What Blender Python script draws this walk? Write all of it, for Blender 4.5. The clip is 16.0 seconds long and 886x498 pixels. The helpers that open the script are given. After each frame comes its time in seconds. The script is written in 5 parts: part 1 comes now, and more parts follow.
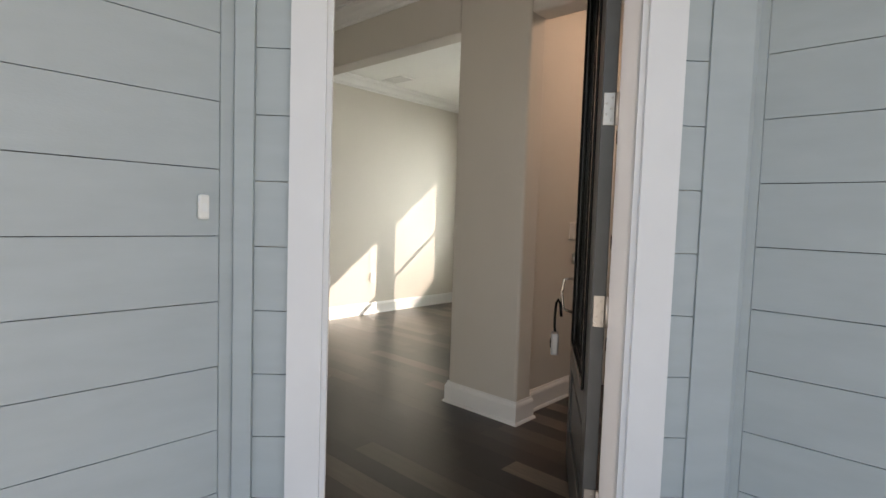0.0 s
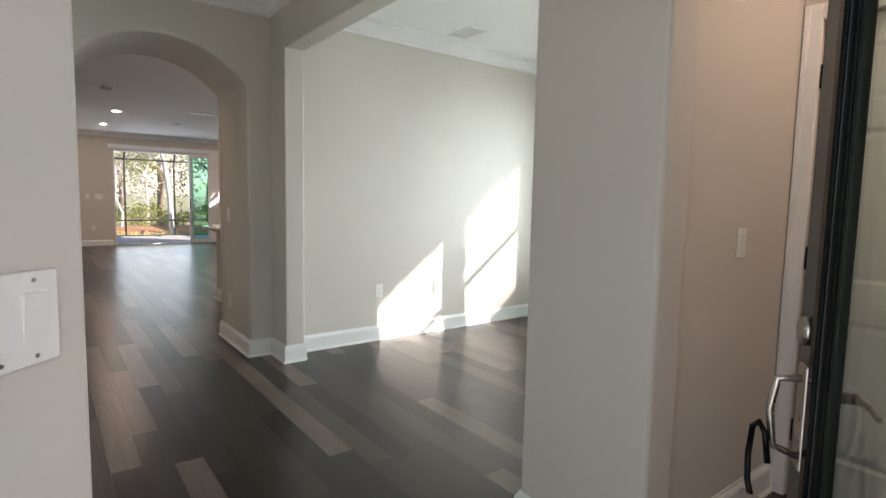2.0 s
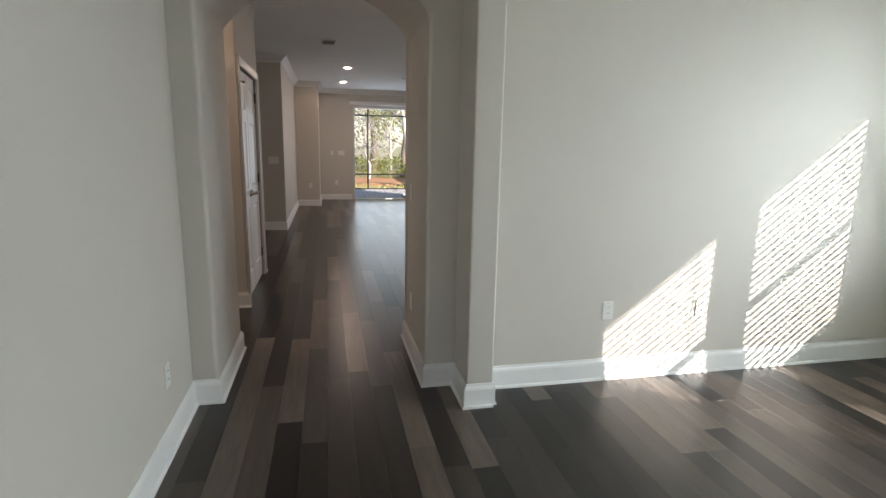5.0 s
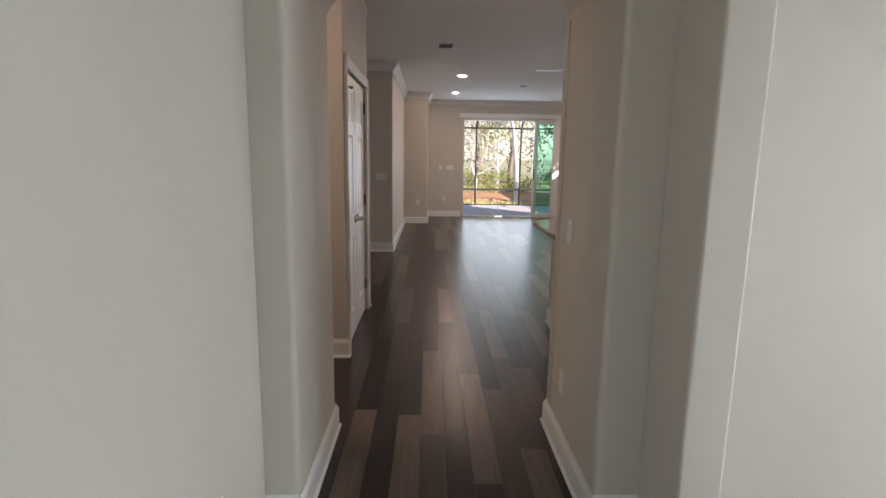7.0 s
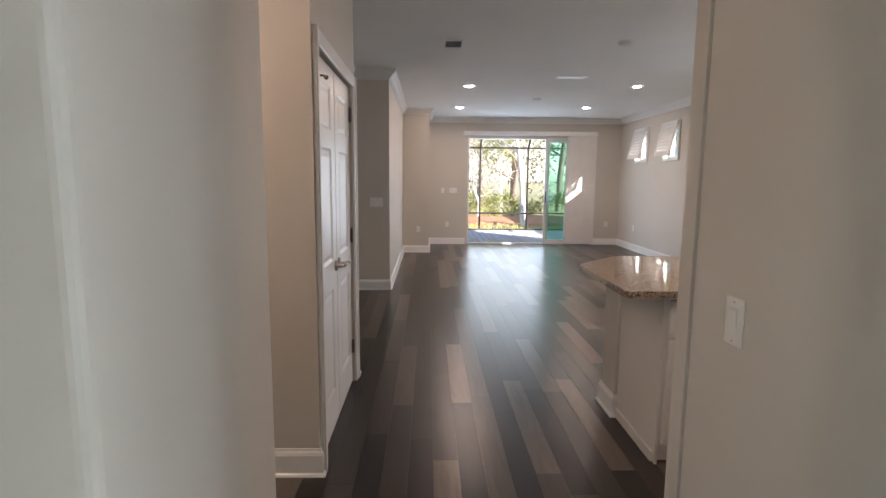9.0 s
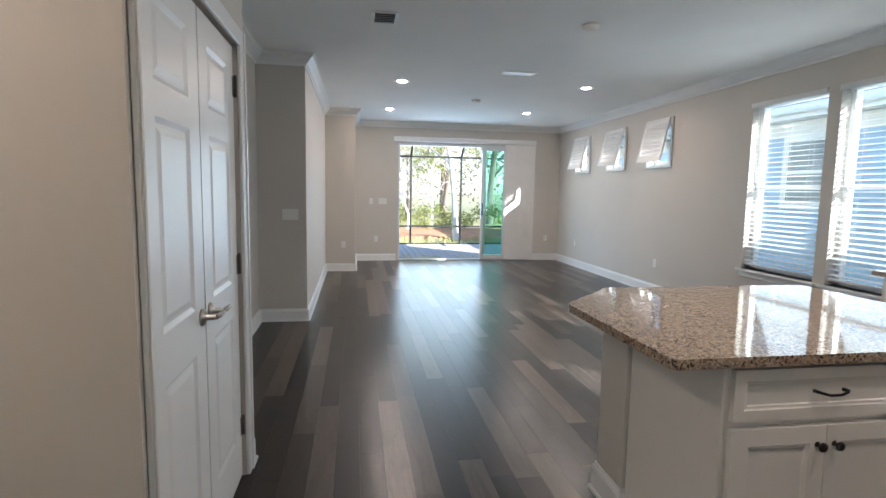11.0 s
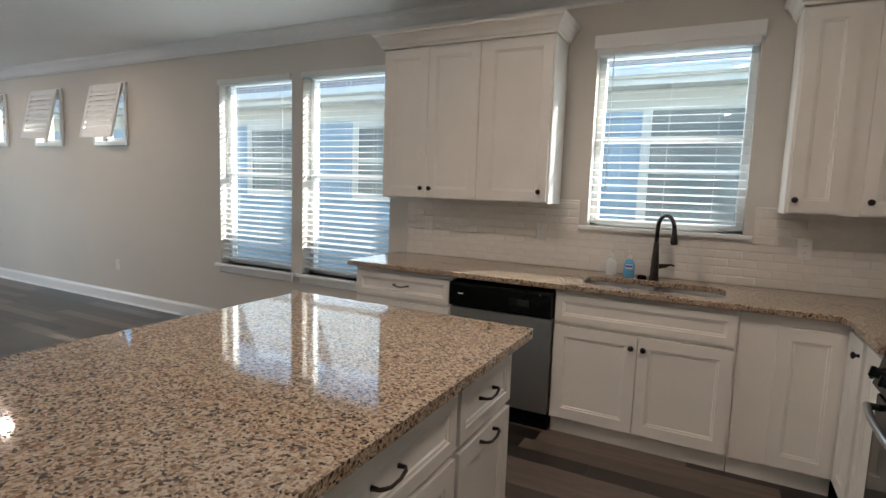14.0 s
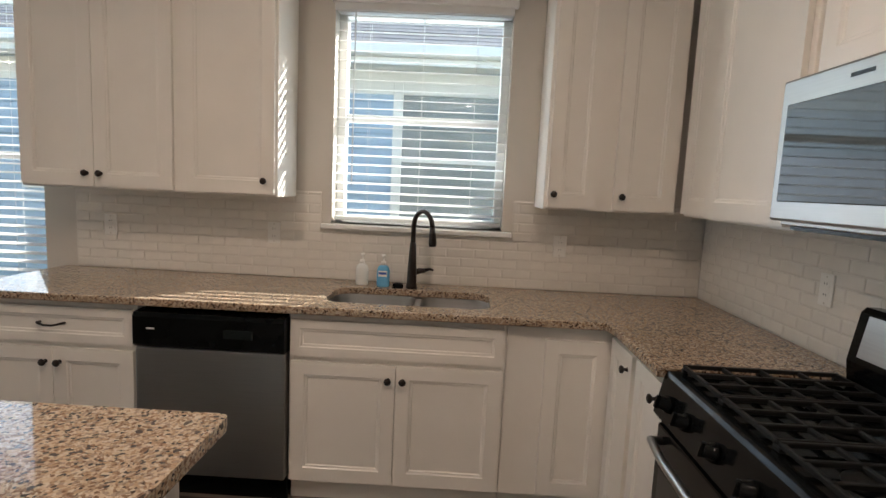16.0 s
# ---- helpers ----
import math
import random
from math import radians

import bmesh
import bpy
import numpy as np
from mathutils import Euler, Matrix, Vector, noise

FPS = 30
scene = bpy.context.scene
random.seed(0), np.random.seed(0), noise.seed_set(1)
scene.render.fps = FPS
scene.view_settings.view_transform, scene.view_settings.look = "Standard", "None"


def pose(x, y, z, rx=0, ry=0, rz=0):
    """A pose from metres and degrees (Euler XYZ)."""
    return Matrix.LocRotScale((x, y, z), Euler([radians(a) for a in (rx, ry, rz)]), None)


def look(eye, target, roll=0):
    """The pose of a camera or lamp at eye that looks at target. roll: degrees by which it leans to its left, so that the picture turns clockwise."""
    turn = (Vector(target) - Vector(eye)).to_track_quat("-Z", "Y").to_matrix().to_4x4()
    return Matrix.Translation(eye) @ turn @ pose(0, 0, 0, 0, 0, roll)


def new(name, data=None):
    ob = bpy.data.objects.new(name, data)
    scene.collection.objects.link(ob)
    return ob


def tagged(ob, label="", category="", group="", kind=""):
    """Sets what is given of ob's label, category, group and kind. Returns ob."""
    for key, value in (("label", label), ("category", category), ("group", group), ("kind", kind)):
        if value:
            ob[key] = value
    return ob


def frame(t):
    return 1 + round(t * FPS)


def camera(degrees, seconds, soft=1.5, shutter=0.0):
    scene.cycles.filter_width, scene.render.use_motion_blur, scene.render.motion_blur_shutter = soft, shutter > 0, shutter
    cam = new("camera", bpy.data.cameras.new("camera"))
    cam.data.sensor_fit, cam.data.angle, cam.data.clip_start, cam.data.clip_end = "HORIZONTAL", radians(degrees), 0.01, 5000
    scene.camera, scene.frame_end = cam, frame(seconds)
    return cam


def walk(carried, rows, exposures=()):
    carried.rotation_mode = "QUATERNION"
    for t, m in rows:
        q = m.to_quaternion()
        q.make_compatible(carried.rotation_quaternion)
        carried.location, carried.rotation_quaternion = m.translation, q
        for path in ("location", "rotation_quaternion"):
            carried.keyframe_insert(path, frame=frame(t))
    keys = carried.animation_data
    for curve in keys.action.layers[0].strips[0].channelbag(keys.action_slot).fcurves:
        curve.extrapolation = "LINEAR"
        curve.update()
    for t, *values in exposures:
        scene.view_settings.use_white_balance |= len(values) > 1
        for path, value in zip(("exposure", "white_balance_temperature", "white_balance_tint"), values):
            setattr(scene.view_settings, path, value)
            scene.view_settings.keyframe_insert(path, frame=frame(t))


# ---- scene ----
cam = camera(80.0, 16.0)
PATH = [
    (0, (0.471, -0.002, 1.211), (-0.886, 1.462, 1.088), 1.9),
    (0.5, (0.249, 0.305, 1.236), (-1.109, 1.768, 1.112), 1.9),
    (1, (0.033, 0.594, 1.269), (-1.351, 2.031, 1.131), 1.7),
    (1.5, (-0.186, 0.837, 1.261), (-1.668, 2.17, 1.103), 1.5),
    (2, (-0.401, 1.073, 1.279), (-1.988, 2.276, 1.095), 1.2),
    (2.5, (-0.626, 1.23, 1.322), (-2.27, 2.346, 1.1), 1.1),
    (3, (-0.834, 1.413, 1.325), (-2.533, 2.437, 1.069), 1.1),
    (3.5, (-1.037, 1.574, 1.385), (-2.785, 2.503, 1.099), 1.1),
    (4, (-1.224, 1.697, 1.412), (-3.02, 2.519, 1.1), 1.2),
    (4.5, (-1.451, 1.79, 1.427), (-3.311, 2.439, 1.08), 1.2),
    (5, (-1.686, 1.808, 1.422), (-3.604, 2.229, 1.038), 1.1),
    (5.2, (-1.781, 1.789, 1.441), (-3.713, 2.119, 1.043), 1.1),
    (7.5, (-3.015, 1.68, 1.452), (-4.988, 1.71, 1.125), 0.75),
    (8.2, (-3.451, 1.65, 1.453), (-5.431, 1.681, 1.168), 0.4),
    (10.3, (-4.714, 1.61, 1.423), (-6.696, 1.747, 1.194), 0.8),
    (10.5, (-4.81, 1.615, 1.421), (-6.789, 1.788, 1.195), 0.8),
    (11, (-5.022, 1.633, 1.405), (-6.984, 1.959, 1.189), 1.0),
    (11.5, (-5.212, 1.677, 1.403), (-7.116, 2.254, 1.199), 1.2),
    (12, (-5.371, 1.727, 1.402), (-7.171, 2.576, 1.201), 1.6),
    (12.5, (-5.532, 1.816, 1.399), (-7.194, 2.91, 1.199), 1.8),
    (13, (-5.667, 1.939, 1.392), (-7.146, 3.269, 1.19), 2.0),
    (13.5, (-5.766, 2.071, 1.41), (-6.99, 3.639, 1.2), 1.9),
    (14, (-5.85, 2.213, 1.428), (-6.759, 3.981, 1.204), 2.0),
    (14.5, (-5.89, 2.386, 1.435), (-6.471, 4.287, 1.215), 2.3),
    (15, (-5.914, 2.579, 1.441), (-6.236, 4.541, 1.218), 2.5),
    (15.5, (-5.919, 2.793, 1.447), (-6.072, 4.775, 1.222), 2.6),
    (16, (-5.934, 3.0, 1.448), (-5.989, 4.986, 1.213), 2.7),
]
walk(cam, [(t, look(eye, target, roll)) for t, eye, target, roll in PATH],
     exposures=[(0.0, 1.1, 7300, 17), (1.0, 1.2, 7000, 15), (2.0, 1.5, 6500, 14), (4.0, 1.4, 6450, 13), (5.2, 1.25, 6400, 13), (8.0, 1.75, 6500, 18), (11.0, 2.15, 5500, 5), (12.5, 1.9, 5800, 5), (14.0, 1.8, 5800, 5), (16.0, 1.9, 6200, 8)])

# ---------------------------------------------------------------- light
SUN_WAY = Vector((-1.0, -1.0, -0.775)).normalized()
world = bpy.data.worlds.new("sky")
scene.world = world
world.use_nodes = True
wn = world.node_tree.nodes
sky = wn.new("ShaderNodeTexSky")
sky.sky_type, sky.sun_disc = "NISHITA", False
sky.sun_elevation = math.asin(-SUN_WAY.z)
sky.sun_rotation = math.atan2(-SUN_WAY.x, -SUN_WAY.y)
world.node_tree.links.new(sky.outputs["Color"], wn["Background"].inputs["Color"])
wn["Background"].inputs["Strength"].default_value = 0.15
sun = new("sun", bpy.data.lights.new("sun", "SUN"))
sun.data.energy, sun.data.angle, sun.data.color = 5.0, radians(0.3), (1.0, 0.93, 0.84)
sun.matrix_world = look((0, 0, 0), SUN_WAY)


def sky_fill(x, y, z, w, h, way, watts, tint=(0.86, 0.93, 1.0)):
    """An added area lamp that boosts the sky's light through an opening."""
    lamp = new("window_daylight", bpy.data.lights.new("window_daylight", "AREA"))
    lamp.data.shape, lamp.data.size, lamp.data.size_y = "RECTANGLE", w, h
    lamp.data.energy, lamp.data.color = watts, tint
    lamp.matrix_world = look((x, y, z), (x + way[0], y + way[1], z + way[2]))
    return lamp


# Fill added at the windows, tilted up for the living room and kitchen ceiling.
for x, y, z, w, h, watts in ((-9.755, 6.03, 1.51, 0.93, 1.78, 2.4), (-8.695, 6.03, 1.51, 0.93, 1.78, 2.4), (-6.165, 6.03, 1.80, 0.93, 1.16, 2.0), (-3.495, 5.92, 1.51, 0.93, 1.78, 30), (-2.475, 5.92, 1.51, 0.93, 1.78, 36)):
    sky_fill(x, y, z, w, h, (0, -1, 0.0 if x > -4.5 else 0.4), watts, (0.86, 0.96, 0.99) if x > -4.5 else (0.86, 0.93, 1.0))
# Fill added at the sliding door, tilted up as well.
sky_fill(-15.87, 3.35, 1.18, 1.7, 2.2, (1, 0, 0.3), 9, (0.72, 0.86, 1.0))
# Unseen fill in the front door's opening, added to light the pier.
sky_fill(-0.465, 1.115, 1.2, 0.80, 2.3, (-1, 1, 0), 1.9, (1.0, 0.96, 0.96))


# ---------------------------------------------------------------- mesh tools
def box(bm, x0, x1, y0, y1, z0, z1, bev=0.0, seg=1):
    v = [bm.verts.new(p) for p in ((x0, y0, z0), (x1, y0, z0), (x1, y1, z0), (x0, y1, z0), (x0, y0, z1), (x1, y0, z1), (x1, y1, z1), (x0, y1, z1))]
    f = [bm.faces.new([v[i] for i in q]) for q in ((3, 2, 1, 0), (4, 5, 6, 7), (0, 1, 5, 4), (1, 2, 6, 5), (2, 3, 7, 6), (3, 0, 4, 7))]
    if bev:
        edges = list({e for q in f for e in q.edges})
        bmesh.ops.bevel(bm, geom=edges, offset=bev, segments=seg, affect="EDGES", profile=0.5)
    return v


def prism(bm, pts, z0, z1):
    low, top = ([bm.verts.new((x, y, z)) for x, y in pts] for z in (z0, z1))
    n = len(pts)
    bm.faces.new(top)
    bm.faces.new(low[::-1])
    for i in range(n):
        bm.faces.new((low[i], low[(i + 1) % n], top[(i + 1) % n], top[i]))


def loft(bm, loops, cap0=True, cap1=True, smooth=False):
    rings = [[bm.verts.new(p) for p in ring] for ring in loops]
    n = len(rings[0])
    for a, b in zip(rings, rings[1:]):
        for i in range(n):
            f = bm.faces.new((a[i], a[(i + 1) % n], b[(i + 1) % n], b[i]))
            f.smooth = smooth
    if cap0:
        bm.faces.new(rings[0][::-1])
    if cap1:
        bm.faces.new(rings[-1])


def tube(bm, pts, r, n=10, caps=True):
    """A round bar along points; r: one radius or one for each point."""
    pts = [Vector(p) for p in pts]
    rs = r if isinstance(r, (list, tuple)) else [r] * len(pts)
    loops, side = [], None
    for i, p in enumerate(pts):
        way = (pts[min(i + 1, len(pts) - 1)] - pts[max(i - 1, 0)]).normalized()
        if side is None:
            side = way.orthogonal().normalized()
        side = (side - way * side.dot(way)).normalized()
        up = way.cross(side)
        loops.append([p + rs[i] * (math.cos(a) * side + math.sin(a) * up) for a in (2 * math.pi * k / n for k in range(n))])
    loft(bm, loops, caps, caps, True)


def turned(bm, profile, n=20, at=(0, 0, 0), axis="z"):
    """A turned shape from (radius, height) pairs."""
    loops = []
    for r, h in profile:
        ring = []
        for k in range(n):
            a = 2 * math.pi * k / n
            c, s = r * math.cos(a), r * math.sin(a)
            p = {"z": (c, s, h), "y": (s, h, c), "x": (h, c, s)}[axis]
            ring.append(Vector(p) + Vector(at))
        loops.append(ring)
    loft(bm, loops, True, True, True)


def sweep(bm, pts, profile):
    """A moulding along a line in plan; profile: (out to the left of the line, z)."""
    pts = [Vector((x, y)) for x, y in pts]
    loops = []
    for i, p in enumerate(pts):
        ways = [(pts[j + 1] - pts[j]).normalized() for j in (i - 1, i) if 0 <= j < len(pts) - 1]
        sides = [Vector((-w.y, w.x)) for w in ways]
        m = sum(sides, Vector((0, 0))).normalized()
        m = m / max(0.3, m.dot(sides[0]))
        loops.append([(p.x + m.x * o, p.y + m.y * o, z) for o, z in profile])
    loft(bm, loops)


def mesh(name, bm, material):
    bmesh.ops.recalc_face_normals(bm, faces=bm.faces)
    me = bpy.data.meshes.new(name)
    bm.to_mesh(me)
    bm.free()
    for m in material if isinstance(material, (list, tuple)) else [material]:
        me.materials.append(m)
    return new(name, me)


def part(name, bm, material, parent, label=""):
    ob = mesh(name, bm, material)
    ob.parent = parent
    return tagged(ob, label)


def structure(name, bm, material, label, category):
    return tagged(mesh(name, bm, material), label, category, kind="structure")


def thing(name, m, label, category, group=""):
    ob = new(name)
    ob.empty_display_size = 0.1
    ob.matrix_world = m
    return tagged(ob, label, category, group)


def soft_edges(ob, width, seg=3):
    mod = ob.modifiers.new("edges", "BEVEL")
    mod.width, mod.segments, mod.limit_method = width, seg, "ANGLE"
    return ob


def bm_box(*a, **k):
    bm = bmesh.new()
    box(bm, *a, **k)
    return bm


def panel_slab(bm, xs, zs, panels, y, th, rings):
    """A door or drawer front facing -y: a grid of cells, of which some are sunk panels. rings: (inset, depth) steps of the panel's edge."""
    for i in range(len(xs) - 1):
        for j in range(len(zs) - 1):
            x0, x1, z0, z1 = xs[i], xs[i + 1], zs[j], zs[j + 1]
            if (i, j) in panels:
                loops = [[(x0 + a, y + d, z0 + a), (x1 - a, y + d, z0 + a), (x1 - a, y + d, z1 - a), (x0 + a, y + d, z1 - a)] for a, d in [(0, 0)] + rings]
                loft(bm, loops, False, True)
            else:
                bm.faces.new([bm.verts.new(p) for p in ((x0, y, z0), (x1, y, z0), (x1, y, z1), (x0, y, z1))])
    b, x0, x1, z0, z1 = y + th, xs[0], xs[-1], zs[0], zs[-1]
    loft(bm, [[(x0, y, z0), (x1, y, z0), (x1, y, z1), (x0, y, z1)], [(x0, b, z0), (x1, b, z0), (x1, b, z1), (x0, b, z1)]], False, True)
    bmesh.ops.remove_doubles(bm, verts=bm.verts, dist=0.0002)


# ---------------------------------------------------------------- materials
def material(name, color, rough=0.5, metal=0.0, vary=0.06, scale=6.0, bump=0.0, bump_scale=150.0, spec=0.5, coat=0.0, stretch=(1, 1, 1)):
    m = bpy.data.materials.new(name)
    m.use_nodes = True
    n, l = m.node_tree.nodes, m.node_tree.links
    b = n["Principled BSDF"]
    b.inputs["Roughness"].default_value, b.inputs["Metallic"].default_value = rough, metal
    b.inputs["Specular IOR Level"].default_value = spec
    b.inputs["Coat Weight"].default_value = coat
    tc = n.new("ShaderNodeTexCoord")
    mp = n.new("ShaderNodeMapping")
    mp.inputs["Scale"].default_value = stretch
    l.new(tc.outputs["Object"], mp.inputs["Vector"])
    no = n.new("ShaderNodeTexNoise")
    no.inputs["Scale"].default_value, no.inputs["Detail"].default_value = scale, 5.0
    l.new(mp.outputs["Vector"], no.inputs["Vector"])
    ramp = n.new("ShaderNodeMapRange")
    ramp.inputs["From Min"].default_value, ramp.inputs["From Max"].default_value = 0.3, 0.7
    ramp.inputs["To Min"].default_value, ramp.inputs["To Max"].default_value = 1 - vary, 1 + vary
    l.new(no.outputs["Fac"], ramp.inputs["Value"])
    mul = n.new("ShaderNodeVectorMath")
    mul.operation = "SCALE"
    mul.inputs[0].default_value = color
    l.new(ramp.outputs["Result"], mul.inputs["Scale"])
    l.new(mul.outputs["Vector"], b.inputs["Base Color"])
    rr = n.new("ShaderNodeMapRange")
    rr.inputs["To Min"].default_value, rr.inputs["To Max"].default_value = max(0.015, rough * 0.8), min(1, rough * 1.25)
    l.new(no.outputs["Fac"], rr.inputs["Value"])
    l.new(rr.outputs["Result"], b.inputs["Roughness"])
    if bump:
        nb = n.new("ShaderNodeTexNoise")
        nb.inputs["Scale"].default_value, nb.inputs["Detail"].default_value = bump_scale, 3.0
        l.new(mp.outputs["Vector"], nb.inputs["Vector"])
        bu = n.new("ShaderNodeBump")
        bu.inputs["Strength"].default_value, bu.inputs["Distance"].default_value = bump, 0.002
        l.new(nb.outputs["Fac"], bu.inputs["Height"])
        l.new(bu.outputs["Normal"], b.inputs["Normal"])
    return m


def floor_wood():
    m = bpy.data.materials.new("grey_brown_planks")
    m.use_nodes = True
    n, l = m.node_tree.nodes, m.node_tree.links
    b = n["Principled BSDF"]
    tc, info, geo = n.new("ShaderNodeTexCoord"), n.new("ShaderNodeObjectInfo"), n.new("ShaderNodeNewGeometry")
    add = n.new("ShaderNodeMath")
    l.new(info.outputs["Random"], add.inputs[0])
    l.new(geo.outputs["Random Per Island"], add.inputs[1])
    fr = n.new("ShaderNodeMath")
    fr.operation = "FRACT"
    l.new(add.outputs[0], fr.inputs[0])
    off = n.new("ShaderNodeCombineXYZ")
    far = n.new("ShaderNodeMath")
    far.operation = "MULTIPLY"
    far.inputs[1].default_value = 83.0
    l.new(fr.outputs[0], far.inputs[0])
    l.new(far.outputs[0], off.inputs["X"])
    l.new(far.outputs[0], off.inputs["Y"])
    va = n.new("ShaderNodeVectorMath")
    l.new(tc.outputs["Object"], va.inputs[0])
    l.new(off.outputs[0], va.inputs[1])
    mp = n.new("ShaderNodeMapping")
    mp.inputs["Scale"].default_value = (1.0, 9.0, 1.0)
    l.new(va.outputs[0], mp.inputs["Vector"])
    g1, g2 = n.new("ShaderNodeTexNoise"), n.new("ShaderNodeTexNoise")
    g1.inputs["Scale"].default_value, g1.inputs["Detail"].default_value, g1.inputs["Distortion"].default_value = 3.2, 7.0, 0.9
    g2.inputs["Scale"].default_value, g2.inputs["Detail"].default_value = 26.0, 4.0
    l.new(mp.outputs[0], g1.inputs["Vector"])
    l.new(mp.outputs[0], g2.inputs["Vector"])
    tone = n.new("ShaderNodeValToRGB")
    e = tone.color_ramp.elements
    e[0].position, e[0].color = 0.0, (0.006, 0.0052, 0.0046, 1)
    e[1].position, e[1].color = 1.0, (0.165, 0.130, 0.104, 1)
    mid = e.new(0.55)
    mid.color = (0.036, 0.028, 0.023, 1)
    l.new(fr.outputs[0], tone.inputs["Fac"])
    mix = n.new("ShaderNodeMix")
    mix.data_type, mix.blend_type = "RGBA", "MULTIPLY"
    mix.inputs["Factor"].default_value = 1.0
    gr = n.new("ShaderNodeValToRGB")
    gr.color_ramp.elements[0].position, gr.color_ramp.elements[0].color = 0.30, (0.62, 0.61, 0.60, 1)
    gr.color_ramp.elements[1].position, gr.color_ramp.elements[1].color = 0.70, (1.16, 1.15, 1.13, 1)
    sm = n.new("ShaderNodeMath")
    sm.operation, sm.use_clamp = "MULTIPLY_ADD", True
    sm.inputs[1].default_value = 0.35
    l.new(g2.outputs["Fac"], sm.inputs[0])
    sc = n.new("ShaderNodeMath")
    sc.operation = "MULTIPLY"
    sc.inputs[1].default_value = 0.66
    l.new(g1.outputs["Fac"], sc.inputs[0])
    l.new(sc.outputs[0], sm.inputs[2])
    l.new(sm.outputs[0], gr.inputs["Fac"])
    l.new(tone.outputs["Color"], mix.inputs["A"])
    l.new(gr.outputs["Color"], mix.inputs["B"])
    l.new(mix.outputs["Result"], b.inputs["Base Color"])
    ro = n.new("ShaderNodeMapRange")
    ro.inputs["To Min"].default_value, ro.inputs["To Max"].default_value = 0.27, 0.33
    l.new(g1.outputs["Fac"], ro.inputs["Value"])
    l.new(ro.outputs["Result"], b.inputs["Roughness"])
    bu = n.new("ShaderNodeBump")
    bu.inputs["Strength"].default_value, bu.inputs["Distance"].default_value = 0.10, 0.001
    l.new(g2.outputs["Fac"], bu.inputs["Height"])
    l.new(bu.outputs["Normal"], b.inputs["Normal"])
    return m


def granite():
    m = bpy.data.materials.new("speckled_granite")
    m.use_nodes = True
    n, l = m.node_tree.nodes, m.node_tree.links
    b = n["Principled BSDF"]
    tc = n.new("ShaderNodeTexCoord")
    no = n.new("ShaderNodeTexNoise")
    no.inputs["Scale"].default_value, no.inputs["Detail"].default_value = 14.0, 6.0
    l.new(tc.outputs["Object"], no.inputs["Vector"])
    w = n.new("ShaderNodeVectorMath")
    w.operation = "MULTIPLY_ADD"
    w.inputs[1].default_value = (0.03, 0.03, 0.03)
    l.new(no.outputs["Color"], w.inputs[0])
    l.new(tc.outputs["Object"], w.inputs[2])
    v1, v2 = n.new("ShaderNodeTexVoronoi"), n.new("ShaderNodeTexVoronoi")
    v1.inputs["Scale"].default_value, v2.inputs["Scale"].default_value = 150.0, 260.0
    for v in (v1, v2):
        l.new(w.outputs[0], v.inputs["Vector"])
    sep1, sep2 = n.new("ShaderNodeSeparateColor"), n.new("ShaderNodeSeparateColor")
    l.new(v1.outputs["Color"], sep1.inputs[0])
    l.new(v2.outputs["Color"], sep2.inputs[0])
    ramp = n.new("ShaderNodeValToRGB")
    ramp.color_ramp.interpolation = "CONSTANT"
    e = ramp.color_ramp.elements
    e[0].position, e[0].color = 0.0, (0.060, 0.038, 0.026, 1)
    e[1].position, e[1].color = 0.11, (0.21, 0.135, 0.085, 1)
    for p, c in ((0.24, (0.35, 0.25, 0.16, 1)), (0.42, (0.45, 0.355, 0.25, 1)), (0.70, (0.30, 0.235, 0.175, 1)), (0.84, (0.50, 0.42, 0.32, 1))):
        e.new(p).color = c
    l.new(sep1.outputs[0], ramp.inputs["Fac"])
    r2 = n.new("ShaderNodeValToRGB")
    r2.color_ramp.interpolation = "CONSTANT"
    r2.color_ramp.elements[0].color = (0.26, 0.19, 0.15, 1)
    r2.color_ramp.elements[1].position, r2.color_ramp.elements[1].color = 0.16, (1, 1, 1, 1)
    l.new(sep2.outputs[1], r2.inputs["Fac"])
    mix = n.new("ShaderNodeMix")
    mix.data_type, mix.blend_type = "RGBA", "MULTIPLY"
    mix.inputs["Factor"].default_value = 0.45
    l.new(ramp.outputs["Color"], mix.inputs["A"])
    l.new(r2.outputs["Color"], mix.inputs["B"])
    l.new(mix.outputs["Result"], b.inputs["Base Color"])
    b.inputs["Roughness"].default_value = 0.05
    b.inputs["Specular IOR Level"].default_value = 0.6
    return m


def glass(name="window_glass", tint=(0.95, 0.98, 0.97), rough=0.0):
    m = bpy.data.materials.new(name)
    m.use_nodes = True
    n, l = m.node_tree.nodes, m.node_tree.links
    n.remove(n["Principled BSDF"])
    g, t, mx, fr = n.new("ShaderNodeBsdfGlossy"), n.new("ShaderNodeBsdfTransparent"), n.new("ShaderNodeMixShader"), n.new("ShaderNodeLayerWeight")
    g.inputs["Roughness"].default_value = rough
    fr.inputs["Blend"].default_value = 0.5
    sharp, gain = n.new("ShaderNodeMath"), n.new("ShaderNodeMath")
    sharp.operation, gain.operation = "POWER", "MULTIPLY_ADD"
    sharp.inputs[1].default_value, gain.inputs[1].default_value, gain.inputs[2].default_value = 5.0, 0.85, 0.045
    l.new(fr.outputs["Facing"], sharp.inputs[0])
    l.new(sharp.outputs[0], gain.inputs[0])
    t.inputs["Color"].default_value = (*tint, 1)
    l.new(gain.outputs[0], mx.inputs[0])
    l.new(t.outputs[0], mx.inputs[1])
    l.new(g.outputs[0], mx.inputs[2])
    l.new(mx.outputs[0], n["Material Output"].inputs["Surface"])
    return m


